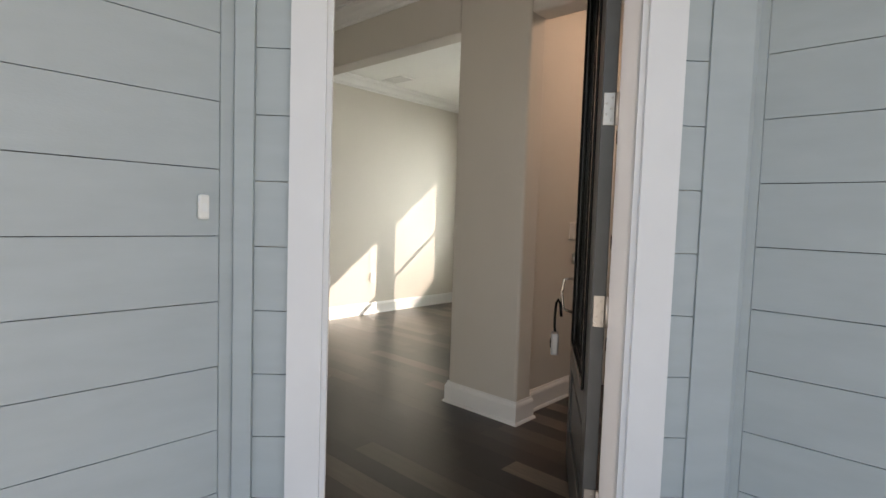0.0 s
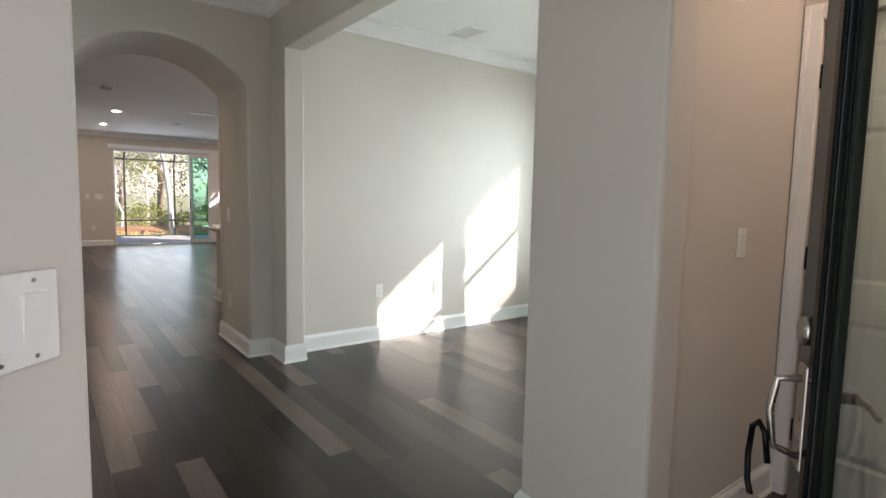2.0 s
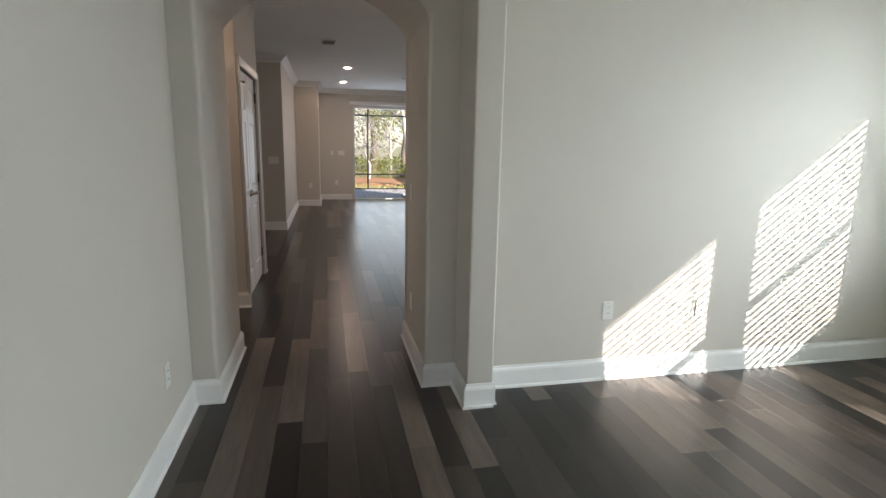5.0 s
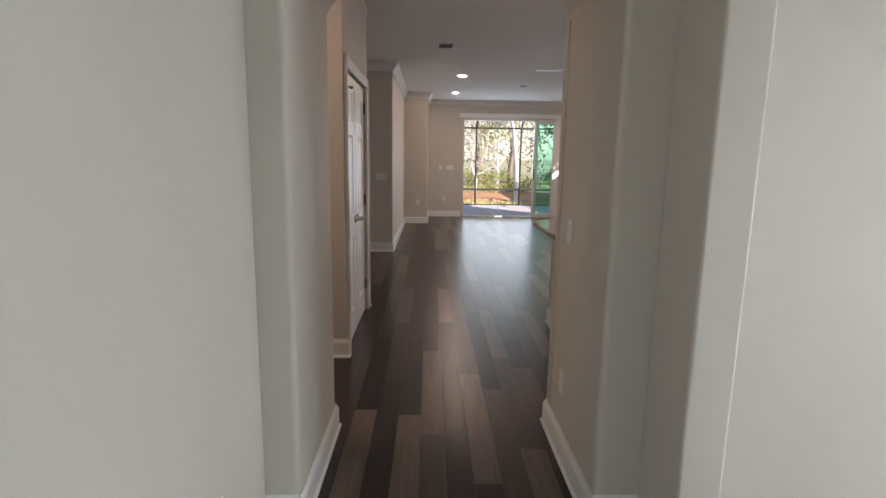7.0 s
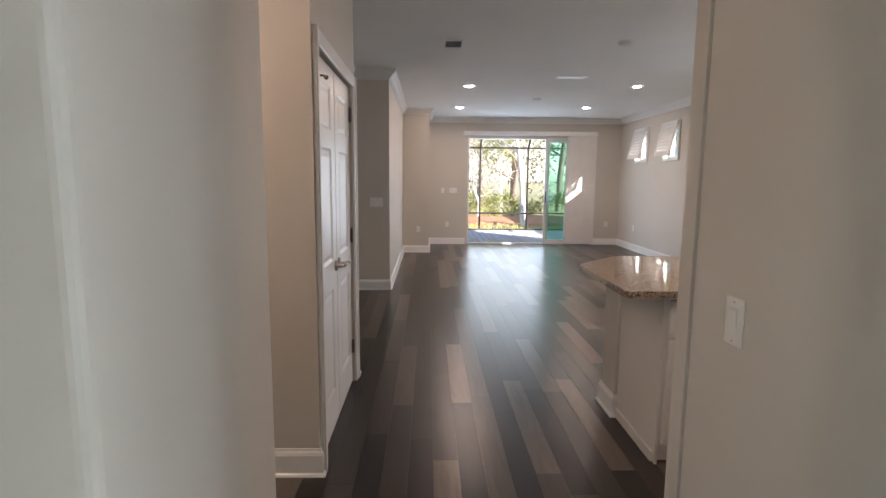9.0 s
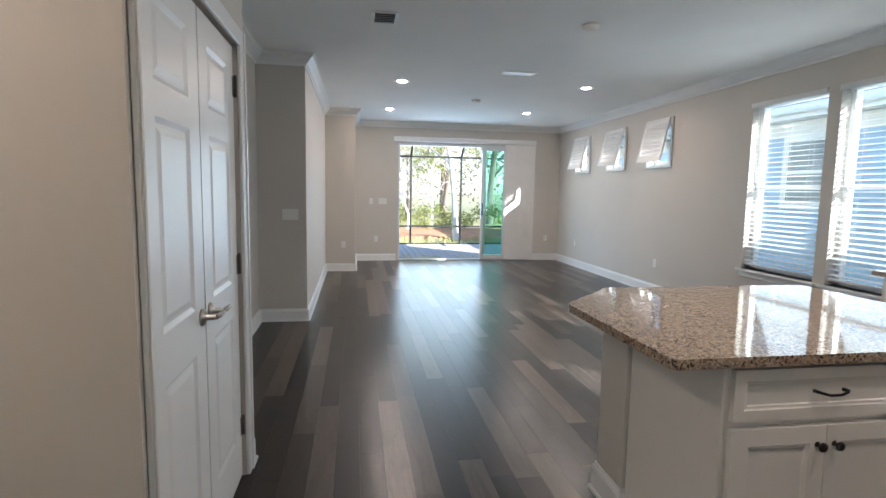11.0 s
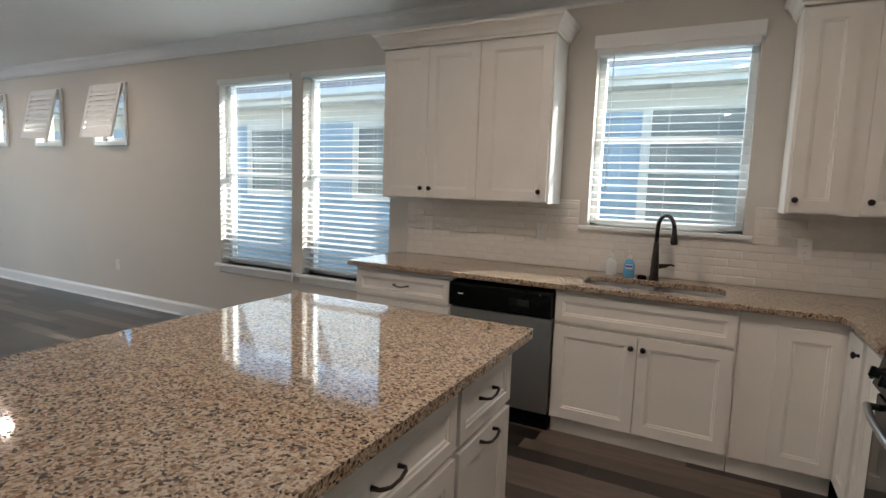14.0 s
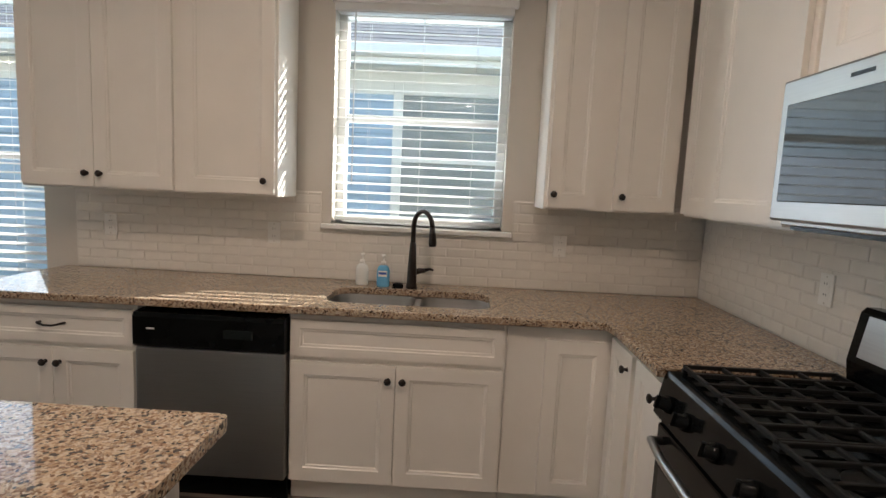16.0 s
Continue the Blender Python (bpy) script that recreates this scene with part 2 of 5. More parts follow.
def glow(name, color, strength):
    m = bpy.data.materials.new(name)
    m.use_nodes = True
    b = m.node_tree.nodes["Principled BSDF"]
    b.inputs["Base Color"].default_value = (*color, 1)
    b.inputs["Emission Color"].default_value, b.inputs["Emission Strength"].default_value = (*color, 1), strength
    return m


PAINT = material("greige_wall_paint", (0.61, 0.575, 0.515), 0.62, vary=0.025, scale=1.3, bump=0.12, bump_scale=240)
CEIL = material("ceiling_paint", (0.86, 0.865, 0.84), 0.85, vary=0.02, scale=2, bump=0.35, bump_scale=130)
TRIM = material("white_trim_paint", (0.82, 0.82, 0.80), 0.32, vary=0.02, scale=3)
CAB = material("cream_white_cabinet_paint", (0.80, 0.77, 0.71), 0.30, vary=0.025, scale=4, bump=0.05, bump_scale=60)
SIDING = material("grey_green_siding", (0.42, 0.465, 0.475), 0.55, vary=0.04, scale=5, bump=0.15, bump_scale=90, stretch=(1, 1, 4))
NEIGH = material("blue_grey_siding", (0.40, 0.54, 0.70), 0.6, vary=0.06, scale=3, bump=0.1)
WOOD = floor_wood()
GRANITE = granite()
GLASS = glass()
STEEL = material("brushed_steel", (0.42, 0.42, 0.41), 0.34, metal=1.0, vary=0.05, scale=5, stretch=(1, 1, 40))
NICKEL = material("satin_nickel", (0.50, 0.46, 0.41), 0.28, metal=1.0, vary=0.04)
AGED = material("aged_nickel", (0.16, 0.14, 0.12), 0.34, metal=0.9, vary=0.1)
BRONZE = material("oil_rubbed_bronze", (0.035, 0.028, 0.024), 0.34, metal=0.7, vary=0.2, scale=30)
BLACK = material("black_enamel", (0.004, 0.0045, 0.0045), 0.12, vary=0.2, scale=8, spec=0.15)
IRON = material("cast_iron", (0.007, 0.0075, 0.007), 0.62, spec=0.3, vary=0.2, scale=60, bump=0.4, bump_scale=300)
DARKGLASS = material("dark_oven_glass", (0.010, 0.014, 0.014), 0.04, vary=0.1, spec=0.45)
PLASTIC = material("white_plastic", (0.80, 0.79, 0.75), 0.35, vary=0.02)
SLAT = material("white_blind_slat", (0.84, 0.84, 0.82), 0.42, vary=0.03)
slat_nodes, slat_links = SLAT.node_tree.nodes, SLAT.node_tree.links
thin, blend = slat_nodes.new("ShaderNodeBsdfTranslucent"), slat_nodes.new("ShaderNodeMixShader")
thin.inputs["Color"].default_value = (0.80, 0.80, 0.78, 1)
blend.inputs[0].default_value = 0.3
slat_links.new(slat_nodes["Principled BSDF"].outputs[0], blend.inputs[1])
slat_links.new(thin.outputs[0], blend.inputs[2])
slat_links.new(blend.outputs[0], slat_nodes["Material Output"].inputs["Surface"])
TILE = material("white_glazed_tile", (0.77, 0.74, 0.68), 0.17, vary=0.05, scale=9)
GROUT = material("pale_grout", (0.76, 0.73, 0.68), 0.85, vary=0.06, scale=40)
DOORDARK = material("dark_grey_door_paint", (0.055, 0.058, 0.056), 0.32, vary=0.15, scale=9, bump=0.1)

# ---------------------------------------------------------------- structure
H = 2.77          # ceiling
WY = 5.86         # window wall of living room and kitchen
BX = -15.70       # end wall with the sliding door
R2 = math.sqrt(0.5)


def P(u, n):
    """A plan point on the slanted entry wall in the entry's own axes: u along it, n inwards."""
    return ((u - n) * R2, (u + n) * R2)


ENTRY = Vector((-0.21, -0.03, 0.0))     # where the entry's own axes lie in the house
DY = 5.75                               # inner face of the dining room's window wall


def S(x, y):
    """A plan point of the entry, in the house's axes."""
    return (x + ENTRY.x, y + ENTRY.y)


def SP(u, n):
    return S(*P(u, n))


def entry(ob):
    """Sets a thing built in the entry's axes into the house."""
    ob.location = ob.location + ENTRY
    return ob


def pierced(bm, along, a0, a1, b0, b1, z1, holes):
    """A straight wall with openings (from, to, sill, head); along 'x' or 'y', thickness b0 to b1."""
    def put(p, q, lo, hi):
        if q - p > 0.001 and hi - lo > 0.001:
            box(bm, *((p, q, b0, b1) if along == "x" else (b0, b1, p, q)), lo, hi)
    at = a0
    for p, q, lo, hi in sorted(holes):
        put(at, p, 0, z1)
        put(p, q, 0, lo)
        put(p, q, hi, z1)
        at = q
    put(at, a1, 0, z1)


LIV = [(-10.22, -9.29, 0.62, 2.40), (-9.16, -8.23, 0.62, 2.40)]
KIT = [(-6.63, -5.70, 1.22, 2.38)]
SMALL = [(-14.80, -14.27, 1.84, 2.42), (-13.50, -12.97, 1.84, 2.42), (-12.24, -11.71, 1.84, 2.42)]
DIN = [(-3.96, -3.03, 0.62, 2.40), (-2.94, -2.01, 0.62, 2.40)]
SLIDE = (2.47, 5.20, 0.0, 2.36)

bm = bmesh.new()
pierced(bm, "x", BX - 0.2, -4.51, WY, WY + 0.18, H, LIV + KIT + SMALL)
structure("wall_north", bm, PAINT, "greige painted wall with windows in living room and kitchen", "wall")
bm = bmesh.new()
pierced(bm, "y", 0.4, WY, BX - 0.18, BX, H, [SLIDE])
structure("wall_end", bm, PAINT, "greige painted end wall round the sliding glass door", "wall")
bm = bmesh.new()
pierced(bm, "x", -4.51, 1.0, DY, DY + 0.18, H, DIN)
structure("wall_dining_north", bm, PAINT, "pale painted dining room wall with two windows", "wall")

# left side of the living room, stepping in and out
bm = bmesh.new()
box(bm, BX, -14.30, 1.40, 1.625, 0, H)
box(bm, -14.44, -14.30, 1.0, 1.40, 0, H)
box(bm, -14.30, -10.75, 0.95, 1.12, 0, H)
box(bm, -10.90, -10.75, 0.50, 0.95, 0, H)
box(bm, -10.75, -7.75, 0.48, 0.63, 0, H)
structure("wall_south", bm, PAINT, "stepped greige living room wall with a shallow recess", "wall")
bm = bmesh.new()
box(bm, -7.76, -7.61, 0.63, 1.10, 0, H)
box(bm, -6.50, -6.40, 0.98, 1.10, 0, H)
box(bm, -7.61, -6.50, 0.98, 1.10, 2.05, H)
box(bm, -7.61, -6.50, 0.60, 0.64, 0, H)
box(bm, -6.50, -6.40, -0.9, 0.98, 0, H)
structure("wall_pantry", bm, PAINT, "greige wall round the closet double door", "wall")
bm = bmesh.new()
box(bm, -5.38, -5.26, -0.9, 1.06, 0, H)
box(bm, -6.53, -5.26, -1.02, -0.9, 0, H)
structure("wall_side_passage", bm, PAINT, "plain walls of a narrow side passage", "wall")

# the arch
bm = bmesh.new()
y0, y1, ys, ye = 1.0, 2.62, 1.197, 2.352
mid, half, spring, rise = (ys + ye) / 2, (ye - ys) / 2, 2.105, 0.285
rad = (half ** 2 + rise ** 2) / (2 * rise)
arc = []
for k in range(25):
    y = ye - (ye - ys) * k / 24
    arc.append((y, spring + rise - rad + math.sqrt(rad ** 2 - (y - mid) ** 2)))
ring = [(y1, 0.0), (y1, H), (y0, H), (y0, 0.0), (ys, 0.0)] + arc[::-1] + [(ye, 0.0)]
front, back = ([bm.verts.new((x, y, z)) for y, z in ring] for x in (-4.605, -5.38))
bm.faces.new(front)
bm.faces.new(back[::-1])
for i in range(len(ring)):
    f = bm.faces.new((front[i], front[(i + 1) % len(ring)], back[(i + 1) % len(ring)], back[i]))
soft_edges(structure("wall_arch", bm, PAINT, "thick greige wall with a segmental archway", "wall"), 0.022, 4)

bm = bmesh.new()
box(bm, -4.395, -1.10, 0.94, 1.095, 0, H)
prism(bm, [(-1.10, 0.94), P(-0.14, 1.45), P(-0.14, 0.997), P(0.125, 0.997), P(0.125, 1.225), P(0.058, 1.225), (-1.071, 1.149), (-1.10, 1.095)], 0, H)
soft_edges(entry(structure("wall_hall", bm, PAINT, "greige hall wall turning to the slanted front door", "wall")), 0.012)
bm = bmesh.new()
prism(bm, [P(1.14, 0.997), P(1.46, 0.997), P(1.60, 1.225), P(1.14, 1.225)], 0, H)
prism(bm, [P(0.125, 0.997), P(1.14, 0.997), P(1.14, 1.225), P(0.125, 1.225)], 2.47, H)
entry(structure("wall_entry", bm, PAINT, "slanted entry wall over and beside the front door", "wall"))

# dining room opening: stub, header and pier
bm = bmesh.new()
box(bm, -4.395, -4.09, 2.56, 2.71, 0, H)
box(bm, -4.09, -1.59, 2.56, 2.71, 2.37, H)
soft_edges(entry(structure("wall_dining_opening", bm, PAINT, "greige wall with a wide square dining room opening", "wall")), 0.010)
bm = bmesh.new()
box(bm, -1.59, -1.055, 2.57, 2.73, 0, H)
box(bm, -1.25, -1.12, 2.73, 3.70, 0, H)
box(bm, -1.25, -1.12, 3.82, DY + 0.03, 0, H)
box(bm, -1.055, 0.9, 2.57, 2.73, 2.37, H)
soft_edges(entry(structure("wall_pier", bm, PAINT, "greige pier between dining opening and side niche", "wall")), 0.018)
bm = bmesh.new()
box(bm, -1.25, -1.05, 3.70, 3.82, 0, H)
box(bm, -1.05, -0.24, 3.70, 3.82, 2.05, H)
box(bm, -0.24, 1.2, 3.70, 3.82, 0, H)
box(bm, 0.9, 1.02, 1.95, 3.70, 0, H)
entry(structure("wall_niche", bm, PAINT, "greige walls of the niche beside the entry", "wall"))
bm = bmesh.new()
box(bm, -4.62, -4.51, 2.682, WY, 0, H)
box(bm, -5.45, -4.62, 2.622, 2.70, 0, H)
box(bm, -5.45, -5.379, 2.350, 2.622, 0, H)
structure("wall_range", bm, PAINT, "greige wall between dining room and kitchen", "wall")

# ceiling and floor base
bm = bmesh.new()
prism(bm, [(BX - 0.2, -1.05), (-1.31, -1.05), (-1.31, 0.89), SP(-0.14, 1.0), SP(1.46, 1.0), (0.89, 1.69), (0.89, 6.05), (BX - 0.2, 6.05)], H, H + 0.12)
structure("ceiling", bm, CEIL, "pale textured plaster ceiling", "ceiling")
bm = bmesh.new()
prism(bm, [(BX - 0.2, -1.05), (-1.31, -1.05), (-1.31, 0.89), SP(-0.14, 1.08), SP(1.46, 1.08), (0.89, 1.77), (0.89, 6.05), (BX - 0.2, 6.05)], -0.14, -0.012)
floor = structure("floor", bm, material("floor_underlay", (0.03, 0.025, 0.02), 0.8), "grey-brown wood-look plank floor", "floor")

# mouldings
CROWN = [(0.0, H - 0.115), (0.012, H - 0.115), (0.014, H - 0.095), (0.03, H - 0.085), (0.055, H - 0.055), (0.085, H - 0.03), (0.09, H - 0.012), (0.105, H - 0.01), (0.105, H - 0.001), (0.0, H - 0.001)]
BASE = [(0.0, 0.0), (0.027, 0.0), (0.024, 0.012), (0.016, 0.018), (0.016, 0.105), (0.012, 0.118), (0.006, 0.126), (0.004, 0.137), (0.0, 0.137)]


def moulding(name, lines, profile, label):
    bm = bmesh.new()
    for line in lines:
        sweep(bm, line, profile)
    return structure(name, bm, TRIM, label, "trim")


moulding("trim_crown", [
    [(-4.62, 2.70), (-4.62, WY), (BX, WY), (BX, 1.625), (-14.30, 1.625), (-14.30, 1.12), (-10.75, 1.12), (-10.75, 0.63), (-7.76, 0.63), (-7.76, 1.10)],
    [S(-1.06, 2.56), S(-4.395, 2.56), S(-4.395, 1.095), S(-1.10, 1.095), S(-1.071, 1.149), SP(0.058, 1.225), SP(1.5, 1.225)],
    [S(-1.25, 2.73), S(-1.25, DY + 0.03), (-4.51, DY), (-4.51, 2.682), S(-1.25, 2.712)]], CROWN, "white stepped crown moulding under the ceiling")
moulding("baseboard", [
    [(-8.06, WY), (BX, WY), (BX, 5.24)], [(BX, 2.43), (BX, 1.625), (-14.30, 1.625), (-14.30, 1.12), (-10.75, 1.12), (-10.75, 0.63), (-7.76, 0.63), (-7.76, 1.10), (-7.70, 1.10)],
    [(-6.412, 1.10), (-6.40, 1.10), (-6.40, -0.9)],
    [(-5.38, 1.0), (-5.38, 1.197), (-4.605, 1.197), S(-4.395, 1.095), S(-1.10, 1.095), S(-1.071, 1.149), SP(0.058, 1.225), SP(0.12, 1.225)],
    [S(-4.09, 2.71), S(-4.09, 2.56), S(-4.395, 2.56), (-4.605, 2.352), (-5.45, 2.350), (-5.45, 2.70)],
    [S(-1.25, DY + 0.03), (-4.51, DY), (-4.51, 2.682), S(-4.09, 2.71)],
    [S(-1.12, 3.70), S(-1.12, 2.73), S(-1.055, 2.73), S(-1.055, 2.57), S(-1.59, 2.57), S(-1.59, 2.73)]], BASE, "white moulded baseboard along the walls")

# ---------------------------------------------------------------- outside ground and cover
LAWN = material("winter_lawn", (0.20, 0.18, 0.08), 0.95, vary=0.4, scale=1.2, bump=0.8, bump_scale=30)
CONCRETE = material("porch_concrete", (0.45, 0.44, 0.42), 0.8, vary=0.1, scale=8, bump=0.3)
bm = bmesh.new()
box(bm, -400, 400, -400, 400, -0.4, -0.16)
structure("ground", bm, LAWN, "flat winter grass round the house", "ground")
# Runs on past the porch, unseen, to bounce sunlight in at the door.
bm = bmesh.new()
prism(bm, [(-1.11, -7.0), (8.0, -7.0), (8.0, 1.69), SP(1.46, 1.03), SP(-0.14, 1.03)], -0.16, -0.045)
structure("porch_floor", bm, CONCRETE, "grey concrete porch floor, extended out of view to bounce sunlight", "floor")
bm = bmesh.new()
box(bm, -1.16, 1.8, -1.1, 1.9, 2.95, 3.05)
structure("porch_ceiling", bm, TRIM, "white porch ceiling", "ceiling")
bm = bmesh.new()
box(bm, BX - 0.5, 1.4, WY + 0.181, WY + 0.62, 2.772, 2.81)
box(bm, BX - 0.5, 1.4, WY + 0.58, WY + 0.62, 2.66, 2.772)
structure("eave", bm, TRIM, "white eave along the outer wall", "eave")
bm = bmesh.new()
prism(bm, [(BX - 0.5, -1.4), (1.2, -1.4), (1.2, WY + 0.78), (BX - 0.5, WY + 0.78)], 2.90, 3.0)
structure("roof", bm, material("grey_shingle", (0.16, 0.15, 0.15), 0.9, vary=0.3, scale=12), "flat grey roof deck over the rooms", "roof")
bm = bmesh.new()
box(bm, -16.3, -1.31, -1.4, -1.05, -0.16, 2.9)
box(bm, -1.5, -1.31, -1.4, 0.6, -0.16, 2.9)
box(bm, 0.81, 1.0, 1.92, 6.0, -0.16, 2.9)
structure("wall_outer", bm, SIDING, "grey sided outer walls closing the house", "wall")

# ---------------------------------------------------------------- porch and front door
def board(pts, z0, z1, parent, name="siding_board"):
    """A siding board over a plan outline, with a shadow gap under it."""
    bm = bmesh.new()
    prism(bm, pts, z0 + 0.0025, z1)
    return part(name, bm, SIDING, parent)


STEP = 0.1755
left = structure("wall_porch_south", bm_box(-0.86, -0.722, -1.8, 0.70, -0.16, 2.95), BLACK, "grey-blue sided porch wall with a doorbell", "wall")
right = structure("wall_porch_north", bm_box(0.27, 2.3, 1.716, 1.90, -0.16, 2.95), BLACK, "grey-green sided porch wall", "wall")
slant = tagged(new("wall_porch_slant"), "sided slanted porch wall round the front door", "wall", kind="structure")
z = 0.0855 - STEP
while z < 2.9:
    board([(-0.722, -1.8), (-0.706, -1.8), (-0.706, 0.648), (-0.722, 0.648)], z, z + STEP, left)
    board([(0.319, 1.716), (0.319, 1.70), (2.3, 1.70), (2.3, 1.716)], z + 0.015, z + 0.015 + STEP, right)
    board([P(0.045, 0.997), P(0.045, 0.981), P(0.145, 0.981), P(0.145, 0.997)], z - 0.026, z - 0.026 + STEP, slant)
    board([P(1.19, 0.997), P(1.19, 0.981), P(1.266, 0.981), P(1.266, 0.997)], z - 0.010, z - 0.010 + STEP, slant)
    z += STEP
for pts, who in (([(-0.722, 0.649), (-0.700, 0.649), (-0.700, 0.690), (-0.722, 0.705)], left), ([P(-0.02, 0.997), P(-0.005, 0.968), P(0.044, 0.968), P(0.044, 0.997)], slant),
                 ([P(1.267, 0.997), P(1.267, 0.974), P(1.385, 0.974), P(1.42, 0.997)], slant), ([(0.27, 1.716), (0.285, 1.692), (0.318, 1.692), (0.318, 1.716)], right)):
    bm = bmesh.new()
    prism(bm, pts, -0.1, 2.95)
    part("corner_board", bm, SIDING, who)

LILAC = material("white_door_frame_paint", (0.78, 0.77, 0.77), 0.38, vary=0.02)
ef = tagged(new("door_1_frame"), "white painted front door frame with stepped casing", "door frame", kind="structure")


def upright(u0, u1, n0, n1, z0, z1, name, mat=LILAC):
    bm = bmesh.new()
    prism(bm, [P(u0, n0), P(u1, n0), P(u1, n1), P(u0, n1)], z0, z1)
    return part(name, bm, mat, ef)


upright(0.139, 0.232, 0.966, 0.997, -0.045, 2.60, "casing")
upright(0.232, 0.246, 0.978, 0.997, -0.045, 2.48, "casing_step")
upright(0.125, 0.158, 0.998, 1.228, -0.03, 2.47, "jamb")
upright(0.158, 0.172, 1.02, 1.16, -0.02, 2.45, "door_stop")
upright(1.09, 1.195, 0.966, 0.997, -0.045, 2.60, "casing")
upright(1.074, 1.09, 0.978, 0.997, -0.045, 2.48, "casing_step")
upright(1.112, 1.14, 0.998, 1.228, -0.03, 2.47, "jamb")
upright(1.098, 1.112, 1.02, 1.16, -0.02, 2.45, "door_stop")
upright(0.232, 1.09, 0.966, 0.997, 2.47, 2.60, "casing")
upright(0.158, 1.112, 0.998, 1.228, 2.445, 2.47, "jamb")
upright(0.125, 1.14, 0.99, 1.225, -0.045, 0.008, "threshold", NICKEL)
upright(0.1578, 0.1594, 1.176, 1.204, 0.87, 0.935, "strike_plate", BRONZE)
upright(0.1578, 0.1594, 1.176, 1.204, 1.01, 1.05, "strike_plate", BRONZE)

fd = thing("front_door", pose(*P(1.106, 1.236), 0, 0, 0, 122.5), "dark grey front door with tall glass, standing open", "door")
W, T = 0.90, 0.045
door = part("slab", bmesh.new(), DOORDARK, fd)
bm = bmesh.new()
for a, b, c, d in ((0.0, 0.125, 0.012, 2.435), (W - 0.125, W, 0.012, 2.435), (0.125, W - 0.125, 2.25, 2.435), (0.125, W - 0.125, 0.012, 0.20), (0.125, W - 0.125, 0.50, 0.62)):
    box(bm, a, b, 0, T, c, d, 0.002)
box(bm, 0.125, W - 0.125, 0.012, T - 0.012, 0.20, 0.50)
box(bm, 0.17, W - 0.17, T - 0.012, T - 0.004, 0.245, 0.455, 0.004)
bmesh.ops.recalc_face_normals(bm, faces=bm.faces)
bm.to_mesh(door.data)
bm.free()
gl = part("glass", bm_box(0.125, W - 0.125, 0.018, 0.028, 0.62, 2.25), glass("door_glass", (0.86, 0.92, 0.88), 0.02), fd)
for y in (0.0285, T + 0.001):
    bm = bmesh.new()
    for a, b, c, d in ((0.115, 0.145, 0.61, 2.26), (W - 0.145, W - 0.115, 0.61, 2.26), (0.145, W - 0.145, 2.23, 2.26), (0.145, W - 0.145, 0.61, 0.64)):
        box(bm, a, b, y, y + 0.010, c, d, 0.003)
    part("glazing_bead", bm, BLACK, fd)
for z in (0.26, 0.916, 1.573, 2.23):
    bm = bmesh.new()
    box(bm, -0.0035, -0.0005, 0.004, T - 0.006, z - 0.052, z + 0.052, 0.0012)
    for a, b in ((0.014, 0.035), (0.030, 0.018), (0.014, 0.0), (0.030, -0.018), (0.014, -0.035)):
        turned(bm, [(0.0045, -0.0035), (0.0045, -0.0046), (0.002, -0.005)], 8, (0, a, z + b), "x")
    tube(bm, [(-0.006, -0.004, z - 0.052), (-0.006, -0.004, z + 0.052)], 0.0065, 8)
    part("hinge", bm, NICKEL, fd, "satin nickel hinge plate")
bm = bmesh.new()
turned(bm, [(0.030, 0.0), (0.030, 0.012), (0.024, 0.018), (0.010, 0.019)], 20, (W - 0.065, T, 1.03), "y")
box(bm, W, W + 0.0025, 0.008, T - 0.008, 0.985, 1.055, 0.001)
part("deadbolt", bm, NICKEL, fd, "satin nickel deadbolt")
bm = bmesh.new()
box(bm, W - 0.092, W - 0.038, T, T + 0.008, 0.74, 0.96, 0.004, 2)
tube(bm, [(W - 0.065, T + 0.006, 0.93), (W - 0.065, T + 0.05, 0.925), (W - 0.067, T + 0.06, 0.86), (W - 0.065, T + 0.05, 0.78), (W - 0.065, T + 0.006, 0.765)], 0.008, 10)
box(bm, W, W + 0.0025, 0.008, T - 0.008, 0.84, 0.94, 0.001)
part("pull_handle", bm, NICKEL, fd, "satin nickel pull handle")
bm = bmesh.new()
turned(bm, [(0.028, 0.0), (0.028, -0.008), (0.012, -0.012), (0.011, -0.045)], 16, (W - 0.065, 0, 0.90), "y")
tube(bm, [(W - 0.065, -0.045, 0.90), (W - 0.12, -0.05, 0.902), (W - 0.165, -0.046, 0.897)], [0.010, 0.008, 0.006], 10)
part("inside_lever", bm, NICKEL, fd)

lb = thing("key_lockbox", fd.matrix_world @ pose(W - 0.065, T + 0.052, 0.76), "grey key lockbox hanging from the door handle by its cable", "lockbox")
bm = bmesh.new()
tube(bm, [(0.0, 0.004, -0.02), (0.0, 0.012, 0.045), (0.014, 0.022, 0.062), (0.03, 0.03, 0.045), (0.034, 0.034, -0.02), (0.024, 0.034, -0.075), (0.0, 0.03, -0.10)], 0.0065, 8)
part("shackle", bm, BLACK, lb, "black coated shackle")
bm = bmesh.new()
box(bm, -0.045, 0.03, 0.012, 0.05, -0.205, -0.095, 0.010, 2)
part("case", bm, material("grey_lockbox_metal", (0.35, 0.35, 0.34), 0.4, metal=0.6, vary=0.1), lb)
for k in range(4):
    part("code_wheel", bm_box(-0.035 + k * 0.016, -0.024 + k * 0.016, 0.049, 0.054, -0.17, -0.13, bev=0.003), BLACK, lb)

